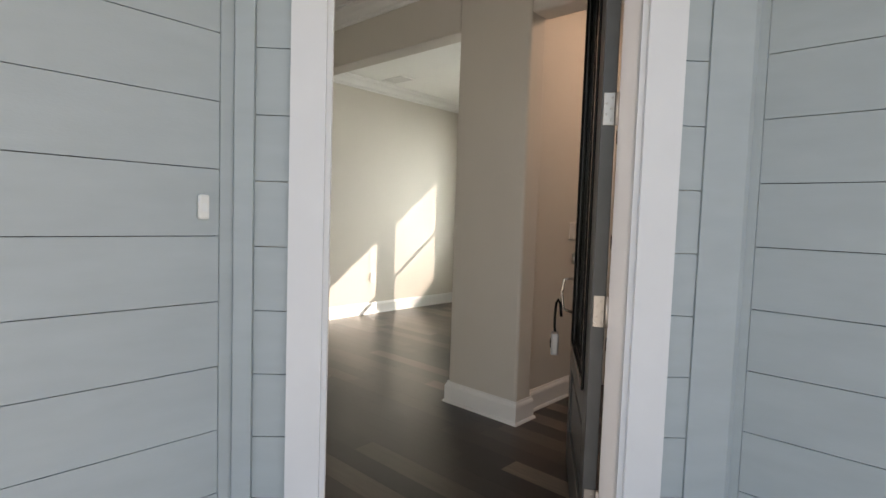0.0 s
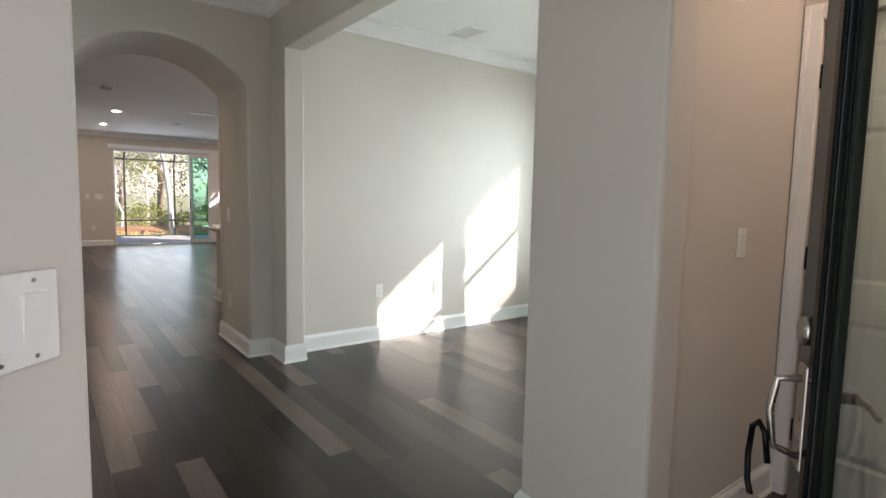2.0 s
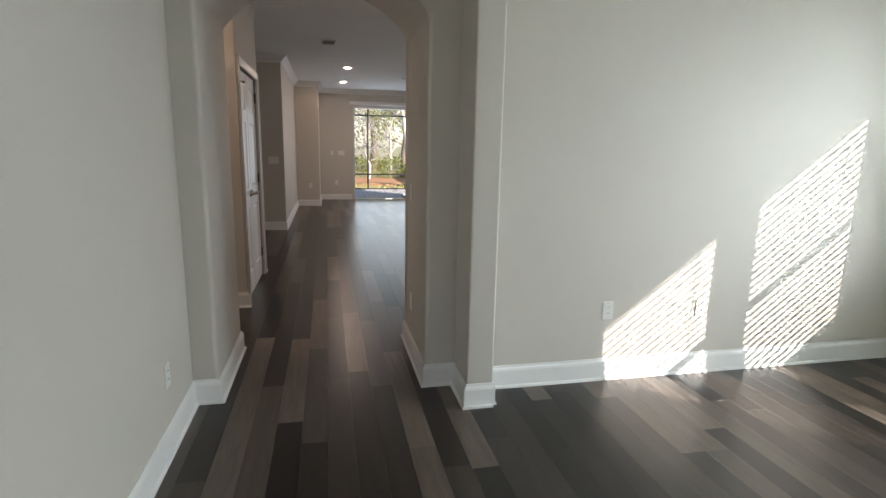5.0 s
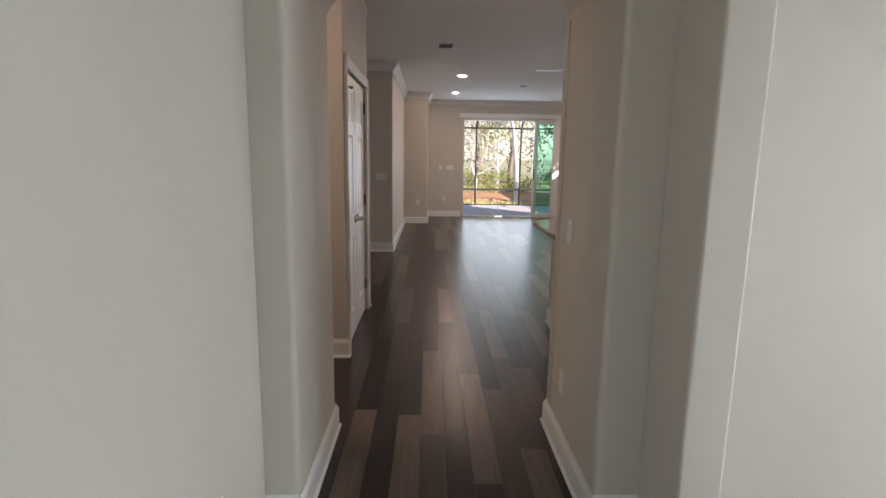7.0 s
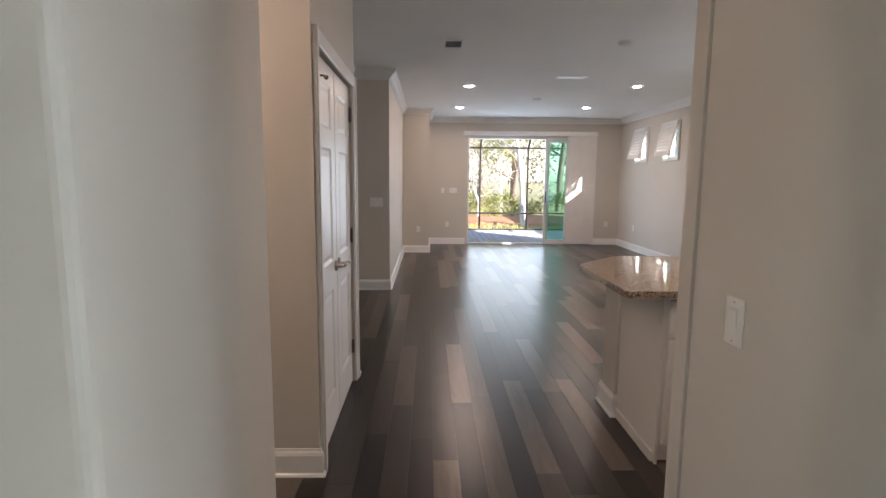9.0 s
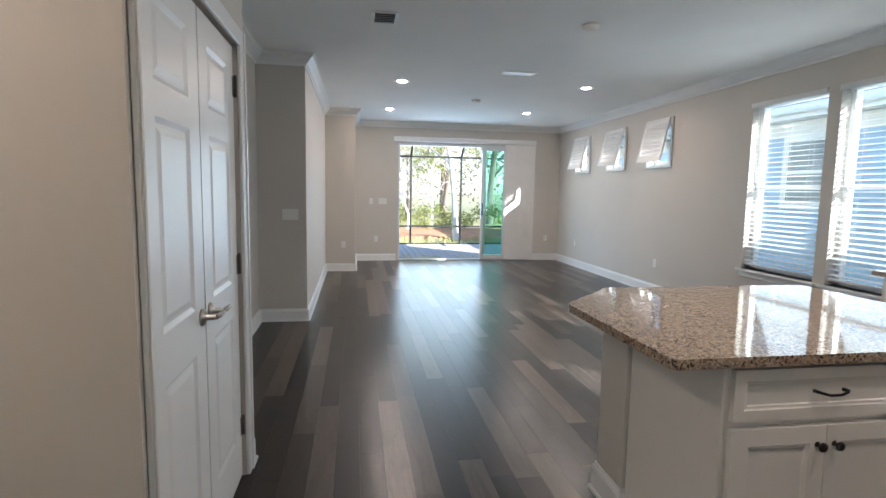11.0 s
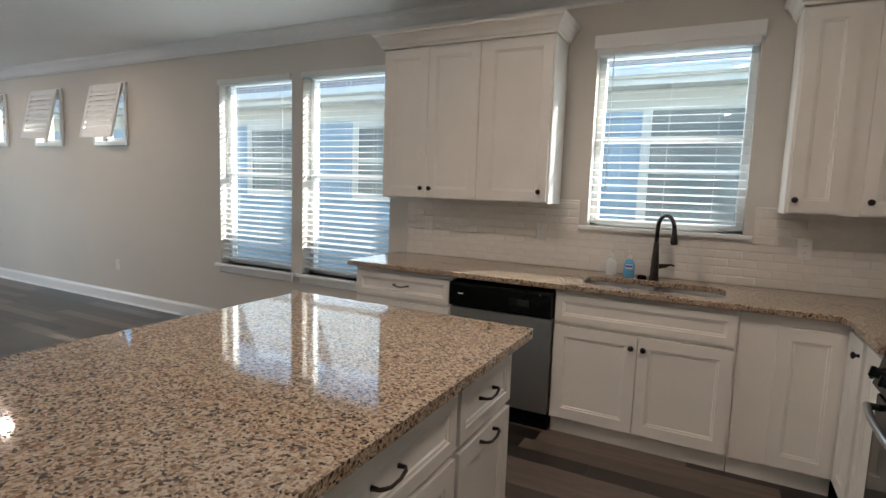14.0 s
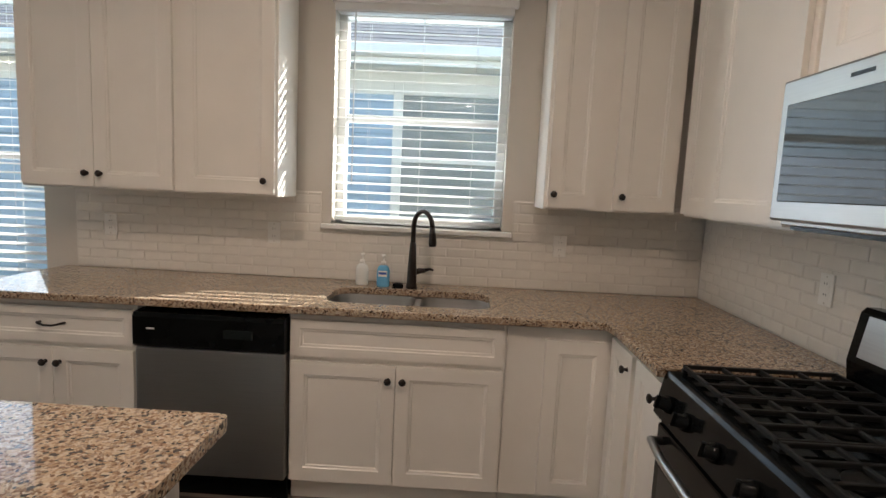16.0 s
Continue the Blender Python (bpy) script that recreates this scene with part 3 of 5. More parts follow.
bell = thing("doorbell", pose(-0.706, 0.605, 1.215, 0, 0, 90), "small white doorbell on the siding", "doorbell")
part("case", bm_box(-0.014, 0.014, -0.016, 0.0, -0.032, 0.032, bev=0.006, seg=2), PLASTIC, bell)
part("button", bm_box(-0.006, 0.006, -0.018, -0.0158, -0.012, 0.010, bev=0.001), TRIM, bell)
for ob in (left, right, slant, ef, fd, lb, bell):
    entry(ob)

# ---------------------------------------------------------------- windows, blinds and doors
CORD = material("blind_cord", (0.75, 0.75, 0.72), 0.8)
ALU = material("bronze_aluminium", (0.06, 0.055, 0.05), 0.4, metal=0.6, vary=0.1)


def sash_window(name, x0, x1, z0, z1, face, label, apron=True):
    """A white single-hung window in a wall facing -y; face: the wall's inner face."""
    w = tagged(new(name), label, "window", kind="structure")
    y = face + 0.10
    bm = bmesh.new()
    for a, b, c, d in ((x0, x0 + 0.045, z0, z1), (x1 - 0.045, x1, z0, z1), (x0, x1, z0, z0 + 0.045), (x0, x1, z1 - 0.045, z1)):
        box(bm, a, b, y, y + 0.07, c, d, 0.004)
    part("window_frame", bm, TRIM, w)
    zm = z0 + 0.50 * (z1 - z0)
    bm = bmesh.new()
    box(bm, x0 + 0.045, x1 - 0.045, y + 0.015, y + 0.055, zm - 0.022, zm + 0.022, 0.004)
    part("meeting_rail", bm, TRIM, w)
    for c, d in ((z0 + 0.045, zm - 0.022), (zm + 0.022, z1 - 0.045)):
        ob = part("pane", bm_box(x0 + 0.045, x1 - 0.045, y + 0.033, y + 0.039, c, d), GLASS, w)
        ob.visible_shadow = False
    bm = bmesh.new()
    box(bm, x0 - 0.05, x1 + 0.05, face - 0.045, face + 0.0, z0 - 0.028, z0, 0.006, 2)
    box(bm, x0, x1, face - 0.001, y, z0 - 0.028, z0)
    part("window_sill", bm, TRIM, w)
    if apron:
        part("apron", bm_box(x0 - 0.02, x1 + 0.02, face - 0.016, face - 0.001, z0 - 0.085, z0 - 0.029, bev=0.004), TRIM, w)
    return w


def blind(x0, x1, z0, z1, face, label, tilt=10):
    """A white slatted blind with its slats open, hung in a window's reveal."""
    b = thing("window_blind", pose((x0 + x1) / 2, face + 0.045, z1), label, "blind", "slatted window blinds")
    w, h = (x1 - x0) / 2 - 0.008, z1 - z0
    part("valance", bm_box(-w - 0.006, w + 0.006, -0.075, -0.062, -0.050, 0.0, bev=0.003), SLAT, b)
    part("head_rail", bm_box(-w, w, -0.03, 0.025, -0.045, -0.004), SLAT, b)
    bm = bmesh.new()
    tilt = radians(tilt)
    dy, dz = 0.0254 * math.cos(tilt), 0.0254 * math.sin(tilt)
    up = [(-dy, -dz), (-0.5 * dy, -0.5 * dz + 0.0018), (0.5 * dy, 0.5 * dz + 0.0018), (dy, dz)]
    ring = up + [(y, z - 0.0018) for y, z in up[::-1]]
    loft(bm, [[(x, y, z) for y, z in ring] for x in (-w, w)])
    first, z = None, -0.085
    while z > -h + 0.045:
        if first is None:
            first = part("slat", bm, SLAT, b)
            slat = first
        else:
            slat = new("slat", first.data)
            slat.parent = b
        slat.location = (0, 0, z)
        z -= 0.050
    part("bottom_rail", bm_box(-w, w, -0.025, 0.025, z - 0.005, z + 0.016, bev=0.004), SLAT, b)
    for x in (-w * 0.62, 0.0, w * 0.62):
        for y in (-0.0265, 0.0265):
            bm = bmesh.new()
            tube(bm, [(x, y, -0.03), (x, y, z)], 0.0011, 4)
            part("ladder_cord", bm, CORD, b)
    bm = bmesh.new()
    tube(bm, [(-w + 0.10, -0.055, -0.05), (-w + 0.10, -0.058, -min(0.95, h - 0.1))], 0.0035, 6)
    part("tilt_wand", bm, CORD, b)
    return b


for k, (x0, x1, z0, z1) in enumerate(LIV + DIN):
    face = WY if x0 < -4.5 else DY
    sash_window("window_%d" % (k + 1), x0, x1, z0, z1, face, "tall white single-hung window with a sill")
    blind(x0, x1, z0, z1, face, "white slatted blind with open slats in a tall window", 10 if x0 < -4.5 else 15 if x0 < -3.5 else 25)
x0, x1, z0, z1 = KIT[0]
sash_window("window_5", x0, x1, z0, z1, WY, "white single-hung kitchen window over the sink", False)
blind(x0, x1, z0, z1, WY, "white slatted blind with open slats over the kitchen sink")
bm = bmesh.new()
box(bm, x0 - 0.015, x1 + 0.02, WY - 0.045, WY - 0.001, z1 - 0.01, z1 + 0.075, 0.004)
tagged(mesh("cornice_board", bm, TRIM), "white painted cornice board above the kitchen blind", "cornice")

# small high windows with shutters tilted out from the wall
for k, (x0, x1, z0, z1) in enumerate(SMALL):
    w = tagged(new("window_%d" % (k + 6)), "small high window with a white frame", "window", kind="structure")
    bm = bmesh.new()
    for a, b, c, d in ((x0, x0 + 0.04, z0, z1), (x1 - 0.04, x1, z0, z1), (x0, x1, z0, z0 + 0.04), (x0, x1, z1 - 0.04, z1)):
        box(bm, a, b, WY + 0.09, WY + 0.15, c, d, 0.004)
    part("window_frame", bm, TRIM, w)
    part("pane", bm_box(x0 + 0.04, x1 - 0.04, WY + 0.118, WY + 0.124, z0 + 0.04, z1 - 0.04), GLASS, w).visible_shadow = False
    bm = bmesh.new()
    for a, b, c, d in ((x0 - 0.05, x0, z0 - 0.05, z1 + 0.05), (x1, x1 + 0.05, z0 - 0.05, z1 + 0.05), (x0, x1, z0 - 0.05, z0), (x0, x1, z1, z1 + 0.05)):
        box(bm, a, b, WY - 0.022, WY - 0.001, c, d, 0.004)
    part("casing", bm, TRIM, w)
    s = thing("plantation_shutter", pose((x0 + x1) / 2, WY - 0.03, z1 + 0.03, -13, 0, 0), "white louvred shutter hinged at its top edge, tilted out", "shutter", "tilted shutters on the high windows")
    hw, hh = (x1 - x0) / 2 + 0.03, z1 - z0 + 0.02
    part("side_stile", bm_box(-hw, -hw + 0.05, -0.025, 0.0, -hh, 0, bev=0.003), TRIM, s)
    part("side_stile", bm_box(hw - 0.05, hw, -0.025, 0.0, -hh, 0, bev=0.003), TRIM, s)
    part("top_rail", bm_box(-hw + 0.05, hw - 0.05, -0.024, 0.0, -0.06, 0, bev=0.003), TRIM, s)
    part("bottom_rail", bm_box(-hw + 0.05, hw - 0.05, -0.024, 0.0, -hh, -hh + 0.06, bev=0.003), TRIM, s)
    n = 8
    for i in range(n):
        z = -0.06 - (hh - 0.12) * (i + 0.5) / n
        bm = bmesh.new()
        loft(bm, [[(x, c * 0.040 * math.cos(radians(64)) - s2 * 0.006 - 0.012, z + c * 0.040 * math.sin(radians(64)) + s2 * 0.006) for c, s2 in ((-1, 0), (-0.6, -1), (0.6, -1), (1, 0), (0.6, 1), (-0.6, 1))] for x in (-hw + 0.05, hw - 0.05)])
        part("louvre", bm, TRIM, s)

# sliding door
sd = tagged(new("door_slider"), "aluminium framed sliding glass door, partly open", "sliding door", kind="structure")
ya, yb, zt = SLIDE[0], 5.20, SLIDE[3]
WHITEALU = material("white_aluminium", (0.72, 0.73, 0.72), 0.35, metal=0.2, vary=0.03)
bm = bmesh.new()
box(bm, BX - 0.15, BX - 0.03, ya, ya + 0.035, 0, zt, 0.003)
box(bm, BX - 0.15, BX - 0.03, yb - 0.035, yb, 0, zt, 0.003)
box(bm, BX - 0.15, BX - 0.03, ya + 0.035, yb - 0.035, zt - 0.04, zt, 0.003)
box(bm, BX - 0.15, BX - 0.03, ya + 0.035, yb - 0.035, -0.01, 0.018, 0.003)
part("door_frame", bm, WHITEALU, sd)
GREENGLASS = glass("tinted_glass", (0.80, 0.94, 0.90))
for a, b, x in ((4.20, 4.72, BX - 0.075), (4.26, 5.15, BX - 0.12)):
    bm = bmesh.new()
    box(bm, x - 0.02, x + 0.02, a, a + 0.05, 0.02, zt - 0.04, 0.003)
    box(bm, x - 0.02, x + 0.02, b - 0.05, b, 0.02, zt - 0.04, 0.003)
    box(bm, x - 0.02, x + 0.02, a + 0.05, b - 0.05, zt - 0.10, zt - 0.04, 0.003)
    box(bm, x - 0.02, x + 0.02, a + 0.05, b - 0.05, 0.02, 0.10, 0.003)
    part("panel_frame", bm, WHITEALU, sd)
    g = part("pane", bm_box(x - 0.004, x + 0.004, a + 0.05, b - 0.05, 0.10, zt - 0.10), GREENGLASS, sd)
    g.visible_shadow = False
bm = bmesh.new()
box(bm, BX - 0.055, BX - 0.03, 4.212, 4.232, 0.92, 1.18, 0.006, 2)
part("pull_handle", bm, BLACK, sd, "black pull handle")

vb = thing("vertical_blind", pose(BX, 0, 0), "white vertical blind drawn to one side of the sliding door", "blind")
bm = bmesh.new()
box(bm, 0.004, 0.11, 2.38, 5.30, 2.385, 2.40, 0.003)
box(bm, 0.10, 0.11, 2.38, 5.30, 2.40, 2.475, 0.003)
box(bm, 0.004, 0.10, 2.38, 2.39, 2.40, 2.475)
box(bm, 0.004, 0.10, 5.29, 5.30, 2.40, 2.475)
part("valance", bm, TRIM, vb)
VANE = material("white_vane", (0.76, 0.74, 0.71), 0.55, vary=0.03)
for k in range(18):
    y = 4.70 + k * 0.033
    bm = bmesh.new()
    a = radians(13 if k % 2 else 9)
    c, s = 0.044 * math.sin(a), 0.044 * math.cos(a)
    loft(bm, [[(0.055 - c, y - s, z), (0.060, y, z), (0.055 + c, y + s, z), (0.0535 + c, y + s, z), (0.0585, y, z), (0.0535 - c, y - s, z)] for z in (0.02, 2.384)])
    part("vane", bm, VANE, vb)


# six-panel closet double door
def lever(parent, x, z, y, turn, mat=NICKEL):
    bm = bmesh.new()
    turned(bm, [(0.031, 0.0), (0.031, -0.006), (0.026, -0.012), (0.012, -0.014), (0.010, -0.05)], 18, axis="y")
    tube(bm, [(0, -0.048, 0), (turn * 0.02, -0.056, 0.001), (turn * 0.055, -0.058, 0.004), (turn * 0.095, -0.054, -0.002), (turn * 0.11, -0.05, -0.006)], [0.010, 0.010, 0.008, 0.007, 0.005], 10)
    me = mesh("door_handle", bm, mat)
    me.parent = parent
    me.location = (x, y, z)
    return me


def hinge(parent, x, y, z, mat=NICKEL, tall=0.09, name="hinge"):
    bm = bmesh.new()
    tube(bm, [(x, y, z - tall / 2), (x, y, z + tall / 2)], 0.007, 8)
    turned(bm, [(0.004, 0.0), (0.0075, 0.003), (0.003, 0.008)], 8, (x, y, z + tall / 2))
    box(bm, x - 0.022, x + 0.022, y + 0.006, y + 0.009, z - tall / 2, z + tall / 2)
    return part(name, bm, mat, parent)


SIX = [(0.010, 0.006), (0.016, 0.009), (0.026, 0.008), (0.045, 0.003)]
cd = thing("door_closet", pose(-6.505, 1.085, 0, 0, 0, 180), "white six-panel double closet door with lever handles", "door")
cd["kind"] = "structure"
for a in (0.0, 0.55):
    leaf = part("door_leaf", bmesh.new(), TRIM, cd)
    bm = bmesh.new()
    panel_slab(bm, [a + 0.004, a + 0.118, a + 0.428, a + 0.542], [0.012, 0.22, 0.82, 0.98, 1.60, 1.70, 1.93, 2.035], {(1, 1), (1, 3), (1, 5)}, 0.0, 0.035, SIX)
    bmesh.ops.recalc_face_normals(bm, faces=bm.faces)
    bm.to_mesh(leaf.data)
    bm.free()
    lever(leaf, a + (0.495 if a == 0 else 0.055), 0.94, 0.0, 1)
    for z in (0.26, 1.05, 1.86):
        hinge(leaf, a - 0.002 if a == 0 else a + 0.548, -0.008, z, AGED)
bm = bmesh.new()
tube(bm, [(-0.002, -0.010, 1.912), (0.010, -0.045, 1.916), (0.045, -0.050, 1.916)], [0.006, 0.005, 0.005], 8)
turned(bm, [(0.003, 0.0), (0.011, 0.002), (0.011, 0.010), (0.003, 0.012)], 10, (0.052, -0.050, 1.916), "x")
tube(bm, [(-0.002, -0.010, 1.812), (-0.002, -0.010, 1.918)], 0.0085, 8)
part("hinge_pin_stop", bm, AGED, cd, "dark hinge pin door stop")


def casing(bm, x0, x1, top, y, w=0.075):
    """A door's casing on a wall facing -y, at y."""
    for a, b in ((x0 - w, x0), (x1, x1 + w)):
        box(bm, a, b, y - 0.018, y, 0, top + w, 0.004)
        s = 0.022
        box(bm, (a if b <= x0 + 0.001 else b - s), (a + s if b <= x0 + 0.001 else b), y - 0.026, y - 0.018, 0, top + w, 0.003)
    box(bm, x0, x1, y - 0.018, y, top, top + w, 0.004)


bm = bmesh.new()
casing(bm, -0.010, 1.105, 2.045, -0.017)
ob = structure("trim_closet_casing", bm, TRIM, "white casing round the closet double door", "trim")
ob.matrix_world = pose(-6.505, 1.085, 0, 0, 0, 180)

# door at the end of the entry niche
nd = tagged(new("door_niche"), "plain white panel door at the end of the niche", "door", kind="structure")
bm = bmesh.new()
panel_slab(bm, [-1.045, -0.93, -0.69, -0.60, -0.36, -0.245], [0.012, 0.22, 0.82, 0.98, 1.60, 1.70, 1.93, 2.04], {(1, 1), (1, 3), (1, 5), (3, 1), (3, 3), (3, 5)}, 3.715, 0.035, SIX)
leaf = part("door_leaf", bm, TRIM, nd)
for z in (0.3, 1.06, 1.82):
    hinge(leaf, -1.047, 3.708, z, BLACK)
lever(leaf, -0.31, 0.95, 3.715, -1)
bm = bmesh.new()
casing(bm, -1.05, -0.24, 2.05, 3.699, 0.066)
entry(structure("trim_niche_casing", bm, TRIM, "white casing round the niche door", "trim"))
entry(nd)

# ---------------------------------------------------------------- kitchen
SHAKER = [(0.004, 0.0), (0.008, 0.004), (0.016, 0.005), (0.020, 0.010)]
TOP, SLABZ = 0.914, 0.880
FRONT = 5.205     # door faces of the base run


def knob(parent, x, z, y=0.0):
    bm = bmesh.new()
    turned(bm, [(0.010, 0.0), (0.007, -0.004), (0.006, -0.012), (0.013, -0.017), (0.0165, -0.022), (0.014, -0.028), (0.006, -0.031)], 14, (x, y, z), "y")
    return part("knob", bm, BRONZE, parent, "dark bronze knob")


def pull(parent, x, z, y=0.0):
    bm = bmesh.new()
    pts = [(x - 0.055, y, z), (x - 0.055, y - 0.02, z + 0.002), (x - 0.045, y - 0.026, z), (x - 0.02, y - 0.028, z - 0.007), (x + 0.02, y - 0.028, z - 0.007), (x + 0.045, y - 0.026, z), (x + 0.055, y - 0.02, z + 0.002), (x + 0.055, y, z)]
    tube(bm, pts, [0.007, 0.005, 0.005, 0.0045, 0.0045, 0.005, 0.005, 0.007], 8)
    return part("pull", bm, BRONZE, parent, "dark bronze curved pull")


def front(parent, x0, x1, z0, z1, name, rail=0.055, y=0.0):
    bm = bmesh.new()
    panel_slab(bm, [x0, x0 + rail, x1 - rail, x1], [z0, z0 + rail, z1 - rail, z1], {(1, 1)}, y, 0.02, SHAKER)
    return part(name, bm, CAB, parent)


def carcass(parent, w, depth, z0, z1, kick=True, bowl=False):
    bm = bmesh.new()
    if bowl:
        for a, b in ((0.0, 0.018), (w - 0.018, w)):
            box(bm, a, b, 0.021, depth, 0.64, z1, 0.002)
        box(bm, 0.018, w - 0.018, 0.021, 0.04, 0.64, z1)
        z1 = 0.64
    box(bm, 0, w, 0.021, depth, z0, z1, 0.002)
    part("body", bm, CAB, parent)
    if kick:
        part("toe_kick", bm_box(0.002, w - 0.002, 0.06, depth - 0.01, 0.0, z0 - 0.001), CAB, parent)


def base_unit(m, w, label, doors=2, drawer=True, knob_side=None, depth=0.6, top=0.85):
    c = thing("base_cabinet", m, label, "cabinet", "kitchen base cabinets")
    carcass(c, w, depth, 0.10, SLABZ - 0.001, bowl=drawer == "false")
    zt = 0.665 if drawer else top
    if drawer:
        d = front(c, 0.012, w - 0.012, 0.69, top, "drawer", 0.034)
        if drawer != "false":
            pull(d, w / 2, (0.69 + top) / 2 + 0.005, 0.008)
    if doors == 2:
        for a, b, k in ((0.012, w / 2 - 0.002, w / 2 - 0.032), (w / 2 + 0.002, w - 0.012, w / 2 + 0.032)):
            d = front(c, a, b, 0.115, zt, "door")
            knob(d, k, zt - 0.065)
    elif doors == 1:
        d = front(c, 0.012, w - 0.012, 0.115, zt, "door")
        if knob_side == "pull":
            pull(d, w / 2, zt - 0.025)
        elif knob_side is not None:
            knob(d, knob_side * w, zt - 0.065)
    return c


base_unit(pose(-8.075, FRONT, 0), 0.752, "cream-white base cabinet with a drawer over two doors", depth=0.65)
base_unit(pose(-6.648, FRONT, 0), 0.945, "cream-white sink base cabinet with a false drawer front", drawer="false", depth=0.65)
c = base_unit(pose(-5.702, FRONT, 0), 0.45, "cream-white blind corner base cabinet beside the sink", doors=0, drawer=False, depth=0.65)
front(c, 0.165, 0.445, 0.115, 0.82, "door")
# range side of the corner
base_unit(pose(-5.262, 5.205, 0, 0, 0, -90), 0.285, "narrow cream-white corner base cabinet door", 1, False, 0.80, 0.62, 0.85)
base_unit(pose(-5.255, 4.918, 0, 0, 0, -90), 0.285, "narrow cream-white base cabinet beside the range", 1, False, 0.78, 0.62, 0.85)


def filleted(outline, r=0.022, n=4):
    """The same outline with its corners eased."""
    out = []
    for i, p in enumerate(outline):
        p, a, b = Vector(p), Vector(outline[i - 1]), Vector(outline[(i + 1) % len(outline)])
        p0, p1 = p + (a - p).normalized() * r, p + (b - p).normalized() * r
        out += [tuple(p0.lerp(p, k / n).lerp(p.lerp(p1, k / n), k / n)) for k in range(n + 1)]
    return out


def slab_top(name, outline, holes, label, edge=0.006):
    bm = bmesh.new()
    for loop in [outline] + holes:
        vs = [bm.verts.new((x, y, TOP)) for x, y in loop]
        for i in range(len(vs)):
            bm.edges.new((vs[i], vs[(i + 1) % len(vs)]))
    bmesh.ops.triangle_fill(bm, use_beauty=True, use_dissolve=False, edges=bm.edges[:])
    made = bmesh.ops.extrude_face_region(bm, geom=bm.faces[:])
    bmesh.ops.translate(bm, verts=[g for g in made["geom"] if isinstance(g, bmesh.types.BMVert)], vec=(0, 0, SLABZ - TOP))
    return soft_edges(tagged(mesh(name, bm, GRANITE), label, "countertop"), edge, 2)


def rounded(x0, x1, y0, y1, r, n=6):
    out = []
    for cx, cy, a0 in ((x1 - r, y1 - r, 0), (x0 + r, y1 - r, 90), (x0 + r, y0 + r, 180), (x1 - r, y0 + r, 270)):
        out += [(cx + r * math.cos(radians(a0 + 90 * k / n)), cy + r * math.sin(radians(a0 + 90 * k / n))) for k in range(n + 1)]
    return out


SINK = (-6.53, -5.77, 5.30, 5.655)
slab_top("countertop", [(-8.125, 5.172), (-5.30, 5.172), (-5.285, 5.10), (-5.285, 4.634), (-4.622, 4.634), (-4.622, 5.858), (-8.125, 5.858)], [rounded(*SINK, 0.09)], "speckled brown granite countertop along the sink wall")
slab_top("island_countertop", filleted([(-6.43, 2.575), (-6.43, 4.13), (-7.61, 4.13), (-7.61, 2.94), (-7.24, 2.575)]), [], "polished speckled brown granite island top with a clipped corner")

sk = thing("kitchen_sink", pose(0, 0, 0), "undermounted stainless double-bowl sink", "sink")
for x0, x1 in ((-6.545, -6.13), (-6.10, -5.755)):
    bm = bmesh.new()
    rings = []
    for g, z in ((0.0, SLABZ - 0.001), (0.004, SLABZ - 0.02), (0.014, SLABZ - 0.17), (0.04, SLABZ - 0.195)):
        rings.append([(x, y, z) for x, y in rounded(x0 + g, x1 - g, 5.285 + g, 5.67 - g, 0.085)])
    loft(bm, rings, False, True, True)
    part("bowl", bm, STEEL, sk)
    bm = bmesh.new()
    turned(bm, [(0.042, 0.004), (0.040, 0.007), (0.03, 0.004), (0.01, 0.003)], 20, ((x0 + x1) / 2, 5.50, SLABZ - 0.197))
    part("drain", bm, NICKEL, sk)
part("divider", bm_box(-6.135, -6.095, 5.30, 5.65, SLABZ - 0.06, SLABZ - 0.006, bev=0.008, seg=2), STEEL, sk)

fc = thing("kitchen_faucet", pose(-6.165, 5.71, TOP, 0, 0, 38), "dark bronze pull-down faucet with a high arc", "faucet")
bm = bmesh.new()
turned(bm, [(0.031, 0.0), (0.030, 0.012), (0.026, 0.03), (0.024, 0.10), (0.020, 0.16), (0.0155, 0.24)], 18)
part("body", bm, BRONZE, fc)
bm = bmesh.new()
arc = [(0, 0, 0.23), (0, 0, 0.33)] + [(0.012 * k / 9, -0.075 * (1 - math.cos(math.pi * k / 9)) , 0.33 + 0.075 * math.sin(math.pi * k / 9)) for k in range(1, 10)]
tube(bm, arc, 0.0125, 12)
part("spout", bm, BRONZE, fc)
bm = bmesh.new()
tube(bm, [(0.012, -0.15, 0.335), (0.013, -0.152, 0.30), (0.014, -0.154, 0.25), (0.014, -0.155, 0.235)], [0.013, 0.016, 0.021, 0.017], 12)
part("spray_head", bm, BRONZE, fc)
bm = bmesh.new()
tube(bm, [(0.02, 0, 0.085), (0.05, 0, 0.088), (0.075, -0.01, 0.09)], [0.017, 0.015, 0.012], 12)
tube(bm, [(0.07, -0.008, 0.09), (0.09, -0.03, 0.10), (0.105, -0.045, 0.095)], [0.010, 0.007, 0.006], 8)
part("lever", bm, BRONZE, fc)

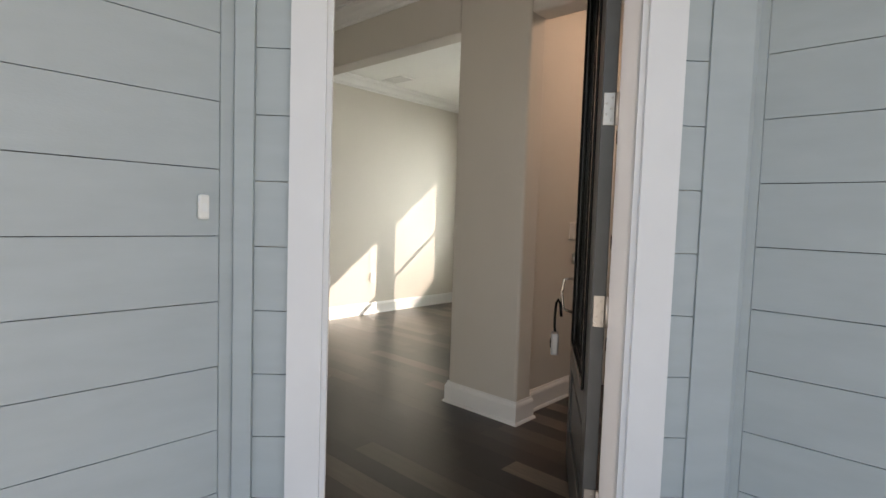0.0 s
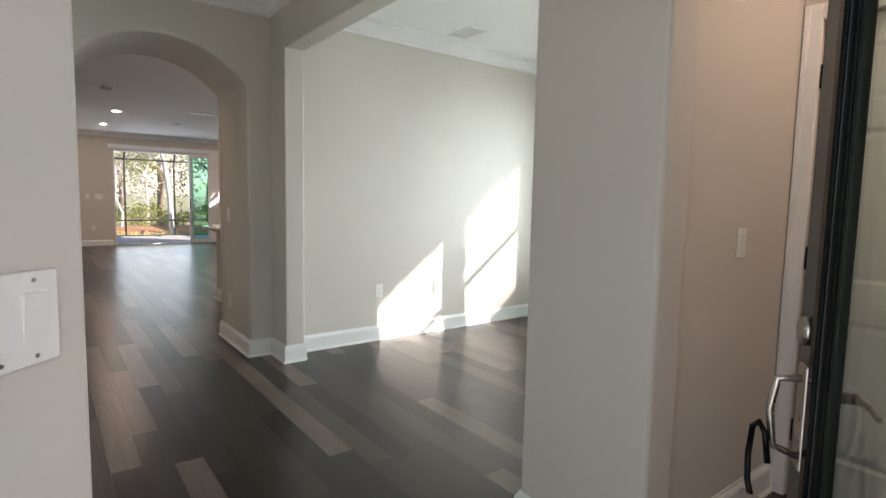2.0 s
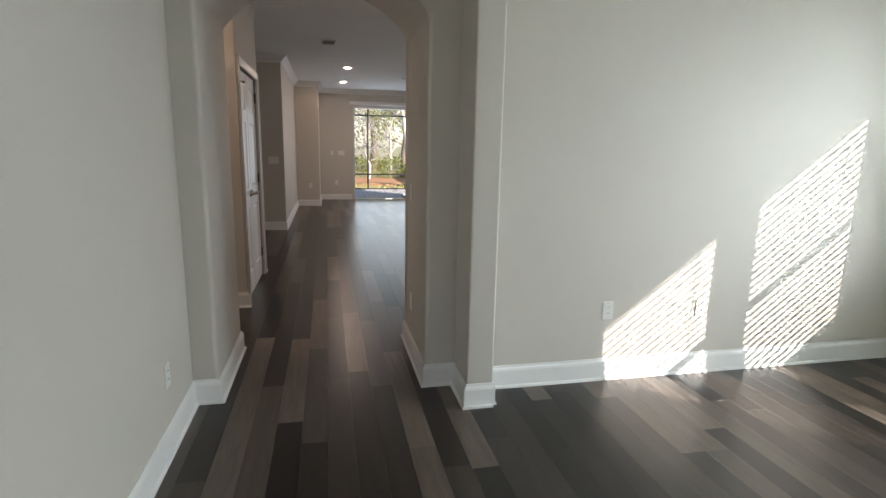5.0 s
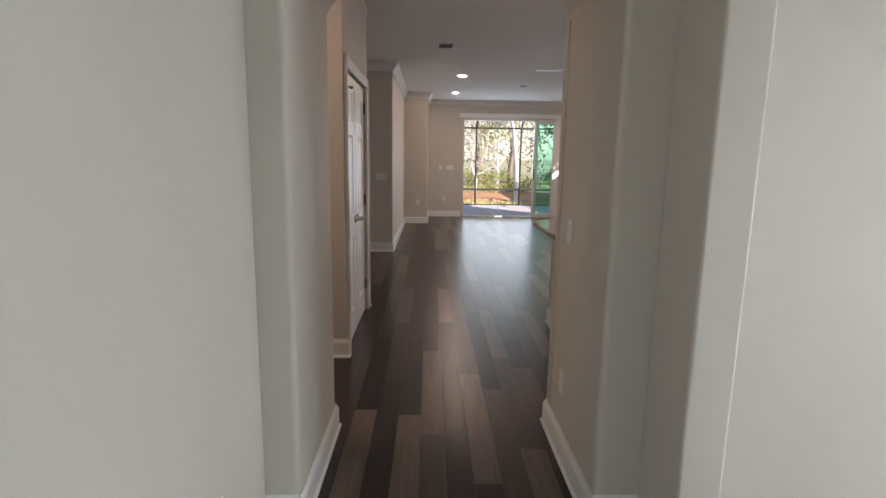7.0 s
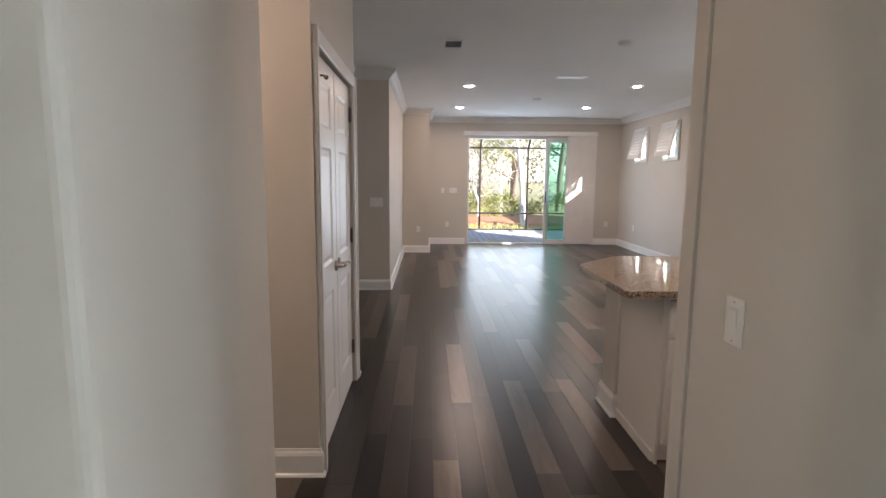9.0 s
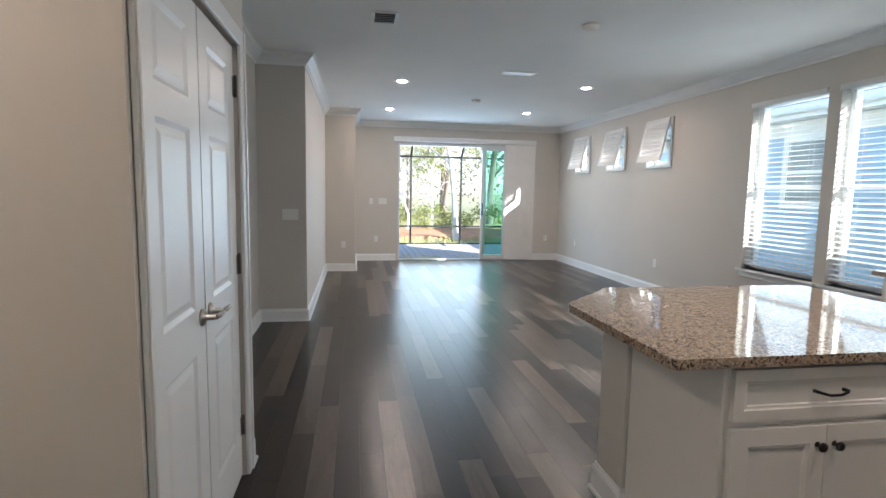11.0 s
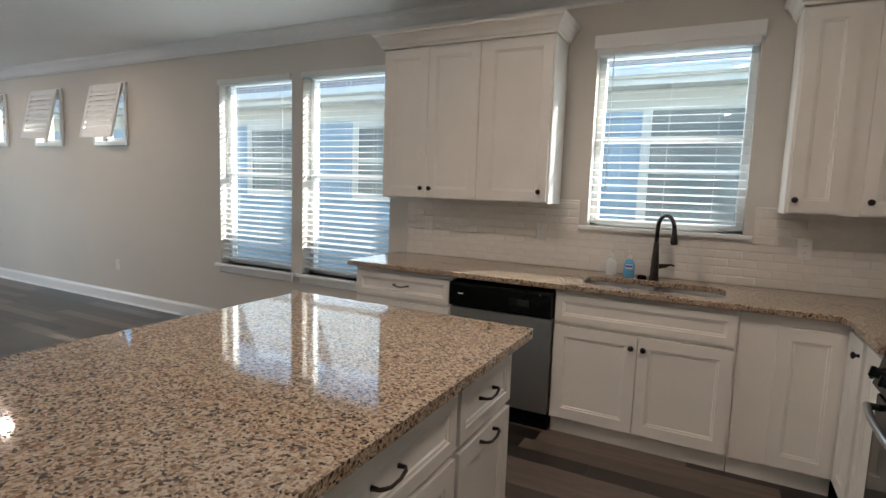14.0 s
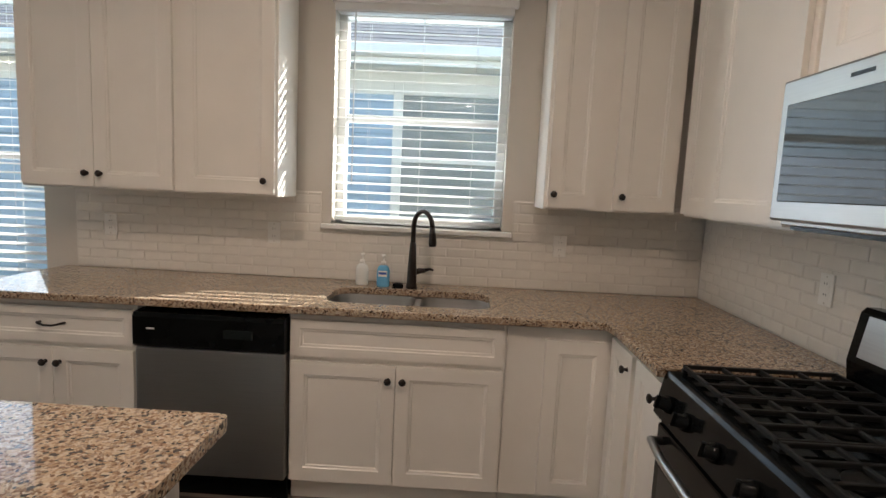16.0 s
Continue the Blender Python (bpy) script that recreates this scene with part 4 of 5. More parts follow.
CLEAR = material("clear_soap_plastic", (0.78, 0.80, 0.78), 0.12, vary=0.05)
BLUE = material("blue_gel", (0.16, 0.45, 0.72), 0.15, vary=0.08)
LABELBLUE = material("blue_paper", (0.03, 0.10, 0.42), 0.5)
for x, y, body, label, band in ((-6.43, 5.735, CLEAR, "clear pump soap bottle beside the sink", None), (-6.315, 5.715, BLUE, "small blue hand sanitiser pump bottle beside the sink", LABELBLUE)):
    b = thing("soap_bottle", pose(x, y, TOP), label, "bottle")
    bm = bmesh.new()
    loft(bm, [[(sx * 1.0, sy * 0.62, z) for sx, sy in [(r * math.cos(2 * math.pi * k / 20), r * math.sin(2 * math.pi * k / 20)) for k in range(20)]] for r, z in ((0.030, 0.0), (0.034, 0.006), (0.034, 0.085), (0.026, 0.105), (0.012, 0.115))], True, True, True)
    part("body", bm, body, b)
    bm = bmesh.new()
    turned(bm, [(0.013, 0.114), (0.013, 0.132), (0.005, 0.134), (0.005, 0.158), (0.012, 0.159), (0.012, 0.168), (0.004, 0.17)], 14)
    tube(bm, [(0, 0, 0.163), (0, -0.03, 0.163), (0, -0.036, 0.157)], [0.006, 0.005, 0.004], 8)
    part("pump", bm, PLASTIC, b)
    if band:
        part("label", bm_box(-0.022, 0.022, -0.0225, -0.0205, 0.055, 0.085), PLASTIC, b)
        part("label_band", bm_box(-0.020, 0.020, -0.0232, -0.0222, 0.066, 0.078), band, b)
bm = bmesh.new()
loft(bm, [[(x * k, y * k, z) for x, y in rounded(-0.028, 0.028, -0.02, 0.02, 0.012, 3)] for k, z in ((1, 0), (1.0, 0.012), (0.9, 0.022), (0.5, 0.026))])
ob = tagged(mesh("sink_stopper", bm, BLACK), "small black rubber stopper beside the faucet", "stopper")
ob.matrix_world = pose(-6.235, 5.70, TOP)

# dishwasher
dw = thing("dishwasher", pose(-7.318, FRONT, 0), "stainless dishwasher with a black control panel", "dishwasher")
part("door", bm_box(0.004, 0.664, -0.018, 0.05, 0.115, 0.695, bev=0.006, seg=2), STEEL, dw, "brushed stainless door")
bm = bmesh.new()
ring = [(-0.020, 0.70), (-0.034, 0.712), (-0.034, 0.835), (-0.024, 0.852), (0.05, 0.858), (0.05, 0.70)]
loft(bm, [[(x, y, z) for y, z in ring] for x in (0.004, 0.664)])
panel = part("control_panel", bm, BLACK, dw, "glossy black control panel")
part("display", bm_box(0.40, 0.53, -0.0362, -0.034, 0.755, 0.795, bev=0.0008), DARKGLASS, panel)
part("badge", bm_box(0.065, 0.10, -0.0358, -0.034, 0.782, 0.788), PLASTIC, panel)
part("tub", bm_box(0.01, 0.658, 0.051, 0.60, 0.02, 0.87), BLACK, dw)
part("kick_plate", bm_box(0.004, 0.664, 0.03, 0.045, 0.0, 0.11), BLACK, dw)


# wall cabinets
def wall_unit(m, w, doors, z0, z1, label, depth=0.30):
    c = thing("wall_cabinet", m, label, "cabinet", "kitchen wall cabinets")
    bm = bmesh.new()
    box(bm, 0, w, 0.021, depth + 0.021, z0, z1, 0.002)
    part("body", bm, CAB, c)
    for a, b, k in doors:
        d = front(c, a, b, z0 + 0.012, z1 - 0.012, "door", 0.058)
        if k is not None:
            knob(d, k, z0 + 0.075)
    return c


CABCROWN = [(0.0, 0.0), (0.010, 0.0), (0.012, 0.015), (0.022, 0.022), (0.034, 0.05), (0.055, 0.078), (0.070, 0.088), (0.072, 0.105), (0.0, 0.105)]
UP = 5.535
wall_unit(pose(-8.095, UP, 0), 1.272, [(0.012, 0.375, 0.342), (0.379, 0.765, 0.412), (0.808, 1.26, 1.215)], 1.358, 2.42, "cream-white wall cabinet with three doors")
wall_unit(pose(-5.535, UP, 0), 0.625, [(0.016, 0.25, 0.04), (0.325, 0.61, 0.36)], 1.362, 2.42, "cream-white wall cabinet with two doors", depth=0.30)
wall_unit(pose(-4.905, 5.515, 0, 0, 0, -90), 0.33, [(0.012, 0.30, None)], 1.362, 2.42, "narrow cream-white corner wall cabinet", depth=0.262)
wall_unit(pose(-4.945, 5.183, 0, 0, 0, -90), 0.56, [(0.012, 0.535, None)], 1.362, 2.42, "cream-white wall cabinet beside the microwave", depth=0.302)
wall_unit(pose(-4.935, 4.615, 0, 0, 0, -90), 0.755, [(0.03, 0.372, None), (0.378, 0.74, None)], 1.80, 2.42, "cream-white wall cabinet above the microwave", depth=0.292)
for name, line, label in (("cabinet_crown", [(-6.823, WY - 0.002), (-6.823, UP), (-8.095, UP), (-8.095, WY - 0.002)], "stepped white crown on the wall cabinet beside the kitchen window"),
                          ("cabinet_crown", [(-4.64, 3.86), (-4.945, 3.86), (-4.945, 5.183), (-4.925, 5.40), (-5.05, UP), (-5.535, UP), (-5.535, WY - 0.002)], "stepped white crown on the corner wall cabinets")):
    bm = bmesh.new()
    sweep(bm, line, [(o, 2.42 + z) for o, z in CABCROWN])
    tagged(mesh(name, bm, CAB), label, "moulding")

# microwave over the range
mw = thing("microwave", pose(-5.012, 4.60, 0, 0, 0, -90), "stainless over-range microwave with a dark glass door", "microwave")
part("body", bm_box(0.0, 0.755, 0.03, 0.40, 1.382, 1.795, bev=0.004), STEEL, mw)
dr = part("door", bm_box(0.0, 0.60, -0.005, 0.029, 1.395, 1.793, bev=0.008, seg=2), STEEL, mw, "brushed stainless door")
part("window", bm_box(0.035, 0.555, -0.009, -0.0045, 1.450, 1.722, bev=0.003), DARKGLASS, dr, "dark reflective glass window")
part("control_panel", bm_box(0.605, 0.755, -0.005, 0.029, 1.395, 1.793, bev=0.006, seg=2), BLACK, mw)
bm = bmesh.new()
tube(bm, [(0.58, -0.005, 1.46), (0.58, -0.045, 1.47), (0.58, -0.05, 1.6), (0.58, -0.045, 1.72), (0.58, -0.005, 1.73)], 0.011, 10)
part("handle", bm, STEEL, mw)
part("vent_grille", bm_box(0.02, 0.735, 0.05, 0.36, 1.370, 1.3815), BLACK, mw)
part("badge", bm_box(0.27, 0.345, -0.0062, -0.0048, 1.752, 1.762), BLACK, dr)

# gas range
rg = thing("gas_range", pose(-5.245, 4.622, 0, 0, 0, -90), "black and stainless gas range with iron grates", "range")
part("body", bm_box(0.0, 0.757, 0.03, 0.62, 0.03, 0.895), BLACK, rg)
bm = bmesh.new()
ring = [(-0.03, 0.755), (-0.045, 0.775), (-0.0185, 0.897), (-0.010, 0.9065), (0.0, 0.908), (0.62, 0.908), (0.62, 0.90), (0.03, 0.89), (0.03, 0.755)]
loft(bm, [[(x, y, z) for y, z in ring] for x in (0.0, 0.757)])
part("cooktop", bm, BLACK, rg, "glossy black enamel cooktop")
for x in (0.09, 0.21, 0.378, 0.545, 0.665):
    bm = bmesh.new()
    turned(bm, [(0.026, 0.0), (0.025, -0.012), (0.020, -0.016), (0.018, -0.034), (0.006, -0.036)], 16, (0, 0, 0), "y")
    box(bm, -0.006, 0.006, -0.044, -0.03, -0.019, 0.019, 0.002)
    ob = part("burner_knob", bm, BLACK, rg)
    ob.matrix_local = pose(x, -0.0345, 0.833, -13, 0, 0)
od = part("oven_door", bm_box(0.006, 0.751, -0.03, 0.029, 0.225, 0.745, bev=0.008, seg=2), BLACK, rg)
part("oven_window", bm_box(0.05, 0.707, -0.033, -0.0295, 0.30, 0.62, bev=0.002), DARKGLASS, od)
bm = bmesh.new()
tube(bm, [(0.05, -0.03, 0.70), (0.055, -0.065, 0.705), (0.20, -0.085, 0.708), (0.378, -0.09, 0.708), (0.556, -0.085, 0.708), (0.70, -0.065, 0.705), (0.707, -0.03, 0.70)], 0.013, 12)
part("oven_handle", bm, STEEL, od, "curved stainless handle")
part("drawer", bm_box(0.006, 0.751, -0.028, 0.029, 0.04, 0.215, bev=0.006, seg=2), STEEL, rg)
bm = bmesh.new()
ring = [(0.53, 0.908), (0.52, 0.98), (0.545, 1.13), (0.56, 1.145), (0.60, 1.145), (0.62, 1.13), (0.62, 0.908)]
loft(bm, [[(x, y, z) for y, z in ring] for x in (0.01, 0.747)])
bg = part("backguard", bm, BLACK, rg)
bm = bmesh.new()
ring = [(0.518, 1.0), (0.5405, 1.125), (0.5425, 1.125), (0.522, 1.0)]
loft(bm, [[(x, y, z) for y, z in ring] for x in (0.05, 0.71)])
part("backguard_panel", bm, STEEL, bg, "grey control display strip")
for cx in (0.13, 0.378, 0.627):
    w2 = 0.118
    gt = part("grate", bmesh.new(), IRON, rg, "cast iron grate")
    bm = bmesh.new()
    for x in (cx - w2, cx - 0.04, cx + 0.04, cx + w2):
        box(bm, x - 0.006, x + 0.006, 0.03, 0.50, 0.921, 0.934, 0.002)
    for y in (0.035, 0.15, 0.265, 0.38, 0.495):
        box(bm, cx - w2, cx + w2, y - 0.006, y + 0.006, 0.919, 0.932, 0.002)
    for x in (cx - w2, cx + w2):
        for y in (0.035, 0.265, 0.495):
            box(bm, x - 0.008, x + 0.008, y - 0.008, y + 0.008, 0.908, 0.921, 0.002)
    bmesh.ops.recalc_face_normals(bm, faces=bm.faces)
    bm.to_mesh(gt.data)
    bm.free()
for cx, cy in ((0.13, 0.14), (0.13, 0.39), (0.378, 0.265), (0.627, 0.14), (0.627, 0.39)):
    bm = bmesh.new()
    turned(bm, [(0.052, 0.908), (0.050, 0.914), (0.036, 0.916), (0.036, 0.917), (0.028, 0.9185), (0.004, 0.919)], 20, (cx, cy, 0))
    part("burner", bm, IRON, rg)

# counter between the range and the refrigerator
base_unit(pose(-5.25, 3.855, 0, 0, 0, -90), 0.43, "narrow cream-white base cabinet between range and refrigerator", 1, True, "pull", depth=0.60)
slab_top("countertop", [(-5.285, 3.42), (-4.622, 3.42), (-4.622, 3.858), (-5.285, 3.858)], [], "short speckled granite counter between range and refrigerator")

# refrigerator
fr = thing("refrigerator", pose(-5.44, 3.405, 0, 0, 0, -90), "stainless side-by-side refrigerator with a black dispenser", "refrigerator")
part("body", bm_box(0.0, 0.70, 0.06, 0.80, 0.02, 1.75, bev=0.005), material("grey_fridge_side", (0.12, 0.12, 0.12), 0.4), fr)
for a, b, n in ((0.0, 0.32, 1), (0.326, 0.70, 0)):
    d = part("door", bm_box(a, b, -0.02, 0.055, 0.06, 1.76, bev=0.014, seg=3), STEEL, fr, "brushed stainless door")
    x = b - 0.05 if n else a + 0.05
    bm = bmesh.new()
    tube(bm, [(x, -0.02, 0.55), (x, -0.065, 0.57), (x, -0.07, 1.0), (x, -0.065, 1.45), (x, -0.02, 1.47)], 0.012, 10)
    part("handle", bm, STEEL, d)
    if n:
        dp = part("dispenser", bm_box(0.06, 0.26, -0.026, -0.0195, 0.92, 1.36, bev=0.004), BLACK, d, "glossy black water dispenser")
        part("dispenser_label", bm_box(0.075, 0.093, -0.0275, -0.0262, 1.28, 1.305), PLASTIC, dp)
        part("drip_tray", bm_box(0.07, 0.25, -0.034, -0.0255, 0.925, 0.94), STEEL, dp)

# island
base_unit(pose(-6.455, 2.80, 0, 0, 0, 90), 0.725, "cream-white island cabinet with a drawer over two doors", depth=0.575, top=0.862)
base_unit(pose(-6.455, 3.527, 0, 0, 0, 90), 0.44, "narrow cream-white island cabinet with two bronze pulls", 1, True, "pull", depth=0.575, top=0.862)
kw = thing("island_knee_wall", pose(0, 0, 0), "short greige painted wall under the island top", "half wall")
part("wall", bm_box(-7.27, -7.032, 2.765, 3.99, 0.0, SLABZ - 0.001, bev=0.012, seg=2), PAINT, kw)
bm = bmesh.new()
sweep(bm, [(-7.032, 2.80), (-7.032, 2.765), (-7.27, 2.765), (-7.27, 3.99), (-7.032, 3.99)], BASE)
part("baseboard", bm, TRIM, kw, "white baseboard")
part("end_panel", bm_box(-7.03, -6.475, 2.785, 2.799, 0.0, SLABZ - 0.001), CAB, kw, "cream-white end panel")
part("base_strip", bm_box(-7.03, -6.50, 2.772, 2.7845, 0.0, 0.06, bev=0.003), CAB, kw)

# ---------------------------------------------------------------- switches, outlets and ceiling fittings
def plate(m, gangs, kind, label):
    w = 0.035 + 0.0232 * (gangs - 1)
    name = "light_switch" if kind == "switch" else "wall_outlet"
    p = thing(name, m, label, "switch" if kind == "switch" else "outlet", "white wall plates")
    part("cover_plate", bm_box(-w, w, -0.006, 0.0, -0.058, 0.058, bev=0.003, seg=2), PLASTIC, p)
    for k in range(gangs):
        x = (k - (gangs - 1) / 2) * 0.0464
        if kind == "switch":
            bm = bmesh.new()
            ring = [(-0.006, -0.033), (-0.0105, 0.031), (-0.006, 0.033)] if k % 2 == 0 else [(-0.0105, -0.031), (-0.006, 0.033), (-0.006, -0.033)]
            loft(bm, [[(a, y, z) for y, z in ring] for a in (x - 0.0165, x + 0.0165)])
            part("rocker", bm, PLASTIC, p)
        else:
            for z in (0.020, -0.020):
                bm = bmesh.new()
                loft(bm, [[(x + a, y, z + b) for a, b in rounded(-0.0165, 0.0165, -0.014, 0.014, 0.008, 3)] for y in (-0.006, -0.008)])
                s = part("socket", bm, PLASTIC, p)
                bm = bmesh.new()
                for a in (-0.006, 0.006):
                    box(bm, x + a - 0.001, x + a + 0.001, -0.0086, -0.0079, z - 0.001, z + 0.007)
                part("slots", bm, BLACK, s)
        bm = bmesh.new()
        for z in (0.047, -0.047):
            turned(bm, [(0.003, -0.006), (0.003, -0.0068)], 8, (x, 0, z), "y")
        part("screws", bm, NICKEL, p)
    return p


SW, OUT = "white rocker light switch on the wall", "white double wall outlet"
plate(pose(*SP(0.0595, 1.43), 1.125, 0, 0, 135), 3, "switch", "three-gang white rocker light switch beside the front door")
for x, y, z, rz, gangs, kind, label in (
        (-4.509, 3.47, 0.45, 90, 1, "outlet", OUT + " in the dining room"), (-4.509, 4.12, 0.44, 90, 1, "outlet", OUT + " in the sunlit dining room wall"), (-4.15, DY - 0.001, 0.48, 0, 1, "outlet", OUT + " below the dining window"),
        (-4.16, 1.066, 0.365, 180, 1, "outlet", OUT + " low in the hall"), (-5.16, 2.351, 1.115, 0, 1, "switch", SW + " inside the archway"), (-5.155, 2.351, 0.365, 0, 1, "outlet", OUT + " low inside the archway"),
        (-6.399, 0.615, 1.145, 90, 1, "switch", SW + " under the thermostat"), (-10.749, 0.955, 1.14, 90, 3, "switch", "three-gang white switch on the wall corner"), (-14.299, 1.42, 0.46, 90, 1, "outlet", OUT + " beside the end wall"),
        (BX + 0.001, 1.93, 1.19, 90, 1, "switch", SW + " beside the sliding door"), (BX + 0.001, 2.16, 1.19, 90, 3, "switch", "three-gang white switch beside the sliding door"), (BX + 0.001, 2.03, 0.44, 90, 1, "outlet", OUT + " beside the sliding door"),
        (BX + 0.001, 5.60, 0.46, 90, 1, "outlet", OUT + " in the end wall corner"), (-11.93, WY - 0.001, 0.44, 0, 1, "outlet", OUT + " under the high windows"), (-14.75, WY - 0.001, 0.46, 0, 1, "outlet", OUT + " near the room corner"),
        (-9.24, WY - 0.001, 0.40, 0, 1, "outlet", OUT + " under the tall windows"), (-7.85, WY - 0.009, 1.155, 0, 1, "outlet", OUT + " in the tiled backsplash"), (-6.94, WY - 0.009, 1.155, 0, 1, "outlet", OUT + " in the tiled backsplash"),
        (-5.385, WY - 0.009, 1.155, 0, 1, "outlet", OUT + " in the tiled backsplash"), (-4.629, 4.87, 1.15, -90, 1, "outlet", OUT + " in the tiles beside the range"), (-1.329, 3.22, 1.14, 90, 1, "switch", SW + " in the niche")):
    plate(pose(x, y, z, 0, 0, rz), gangs, kind, label)

th = thing("thermostat", pose(-6.40, 0.610, 1.30, 0, 0, 90), "white wall thermostat with a grey display", "thermostat")
part("case", bm_box(-0.065, 0.065, -0.028, 0.0, -0.05, 0.05, bev=0.008, seg=2), PLASTIC, th)
part("display", bm_box(-0.045, 0.015, -0.0295, -0.0278, -0.025, 0.03), material("grey_display", (0.10, 0.12, 0.09), 0.2), th)
part("button_bar", bm_box(0.022, 0.052, -0.030, -0.0278, -0.03, 0.03, bev=0.001), TRIM, th)

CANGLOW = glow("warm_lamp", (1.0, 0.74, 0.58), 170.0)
# The last four are out of view, added to warm passage, niche and kitchen.
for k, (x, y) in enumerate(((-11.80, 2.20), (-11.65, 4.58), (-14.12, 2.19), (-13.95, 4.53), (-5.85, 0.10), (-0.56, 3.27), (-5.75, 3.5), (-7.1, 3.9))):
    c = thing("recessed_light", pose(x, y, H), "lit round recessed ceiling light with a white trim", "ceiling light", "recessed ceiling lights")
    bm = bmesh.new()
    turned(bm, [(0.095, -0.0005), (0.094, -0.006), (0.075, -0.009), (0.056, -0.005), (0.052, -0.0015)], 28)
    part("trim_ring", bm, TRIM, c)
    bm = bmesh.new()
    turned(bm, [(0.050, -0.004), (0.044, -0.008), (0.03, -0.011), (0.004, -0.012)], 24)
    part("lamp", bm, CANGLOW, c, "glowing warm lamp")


def register(m, w, d, label, dark=False):
    r = thing("ceiling_vent", m, label, "vent", "ceiling vents")
    bm = bmesh.new()
    for a, b, c, e in ((-w, w, -d, -d + 0.022), (-w, w, d - 0.022, d), (-w, -w + 0.022, -d + 0.022, d - 0.022), (w - 0.022, w, -d + 0.022, d - 0.022)):
        box(bm, a, b, c, e, -0.010, 0.0, 0.003)
    part("frame", bm, TRIM, r)
    part("backing", bm_box(-w + 0.02, w - 0.02, -d + 0.02, d - 0.02, -0.002, -0.0005), BLACK if dark else GROUT, r)
    n = max(3, int((2 * d - 0.044) / 0.022)) if not dark else 6
    for k in range(n):
        bm = bmesh.new()
        if dark:
            x = -w + 0.022 + (2 * w - 0.044) * (k + 0.5) / n
            loft(bm, [[(x - 0.008, y, -0.003), (x - 0.004, y, -0.003), (x + 0.014, y, -0.011), (x + 0.009, y, -0.011)] for y in (-d + 0.022, d - 0.022)])
        else:
            y = -d + 0.022 + (2 * d - 0.044) * (k + 0.5) / n
            loft(bm, [[(x, y - 0.006, -0.003), (x, y - 0.003, -0.003), (x, y + 0.009, -0.010), (x, y + 0.006, -0.010)] for x in (-w + 0.022, w - 0.022)])
        part("slat", bm, TRIM, r)
    return r


register(pose(-9.40, 1.86, H), 0.15, 0.10, "square ceiling vent with dark slots between white slats", True)
register(pose(-6.70, 1.965, H), 0.15, 0.10, "square ceiling vent with dark slots near the archway", True)
register(pose(-11.05, 3.48, H), 0.09, 0.19, "long white ceiling register in the living room")
register(pose(-4.17, 4.15, H), 0.17, 0.10, "white ceiling register in the dining room")
for x, y, label in ((-9.24, 3.52, "round white smoke detector on the ceiling"), (-12.90, 3.40, "small round white ceiling fitting")):
    s = thing("smoke_detector", pose(x, y, H), label, "detector")
    bm = bmesh.new()
    turned(bm, [(0.068, 0.0), (0.068, -0.012), (0.060, -0.030), (0.045, -0.036), (0.01, -0.037)], 26)
    part("case", bm, PLASTIC, s)
    bm = bmesh.new()
    turned(bm, [(0.012, -0.036), (0.010, -0.040), (0.003, -0.041)], 12)
    part("test_button", bm, TRIM, s)

# ---------------------------------------------------------------- screened patio, garden and neighbour
PAVER = material("grey_tan_paver", (0.36, 0.33, 0.31), 0.8, vary=0.18, scale=14, bump=0.3, bump_scale=80)
patio = structure("patio", bm_box(-19.7, BX - 0.19, -1.5, 7.2, -0.155, -0.075), CONCRETE, "paved patio behind the sliding door", "pavement")
bm = bmesh.new()
box(bm, 0.003, 0.297, 0.003, 0.147, -0.02, 0.0, 0.006)
pv = mesh("paver", bm, PAVER)
pvm = pv.data
pv.parent = patio
pv.location = (-17.0, 3.0, -0.052)
rest = bmesh.new()
for i in range(13):
    for j in range(58):
        x, y = -19.7 + i * 0.30, -1.5 + j * 0.15
        x += 0.15 if j % 2 else 0.0
        if x > BX - 0.5:
            continue
        if 1.8 < y < 5.4 and x > -19.4:
            o = new("paver", pvm)
            o.parent = patio
            o.location = (x, y, -0.052)
        else:
            n0 = len(rest.verts)
            rest.from_mesh(pvm)
            rest.verts.ensure_lookup_table()
            bmesh.ops.translate(rest, verts=rest.verts[n0:], vec=(x, y, -0.052))
bpy.data.objects.remove(pv)
ob = mesh("edge_pavers", rest, PAVER)
ob.parent = patio
tagged(ob, kind="stuff")

cage = thing("screen_enclosure", pose(0, 0, -0.075), "dark bronze aluminium frame of a screened patio", "patio enclosure")
SX, SZ = -19.55, 2.42
for y in (-1.3, 0.3, 1.75, 3.12, 4.52, 5.95, 7.1):
    part("post", bm_box(SX - 0.025, SX + 0.025, y - 0.025, y + 0.025, 0.0, SZ, bev=0.003), ALU, cage)
    bm = bmesh.new()
    tube(bm, [(SX, y, SZ - 0.02), (SX + 0.9, y, SZ + 0.75), (BX - 0.25, y, SZ + 0.85)], 0.028, 6)
    part("roof_beam", bm, ALU, cage)
for z in (0.03, 0.52, SZ):
    part("rail", bm_box(SX - 0.022, SX + 0.022, -1.3, 7.1, z - 0.025, z + 0.025, bev=0.003), ALU, cage)
for x in (SX + 0.9, SX + 2.4):
    part("purlin", bm_box(x - 0.02, x + 0.02, -1.3, 7.1, SZ + 0.74, SZ + 0.79, bev=0.003), ALU, cage)
for x in (-18.2, -16.9):
    for y in (-1.3, 7.1):
        part("post", bm_box(x - 0.025, x + 0.025, y - 0.025, y + 0.025, 0.0, SZ + 0.6, bev=0.003), ALU, cage)
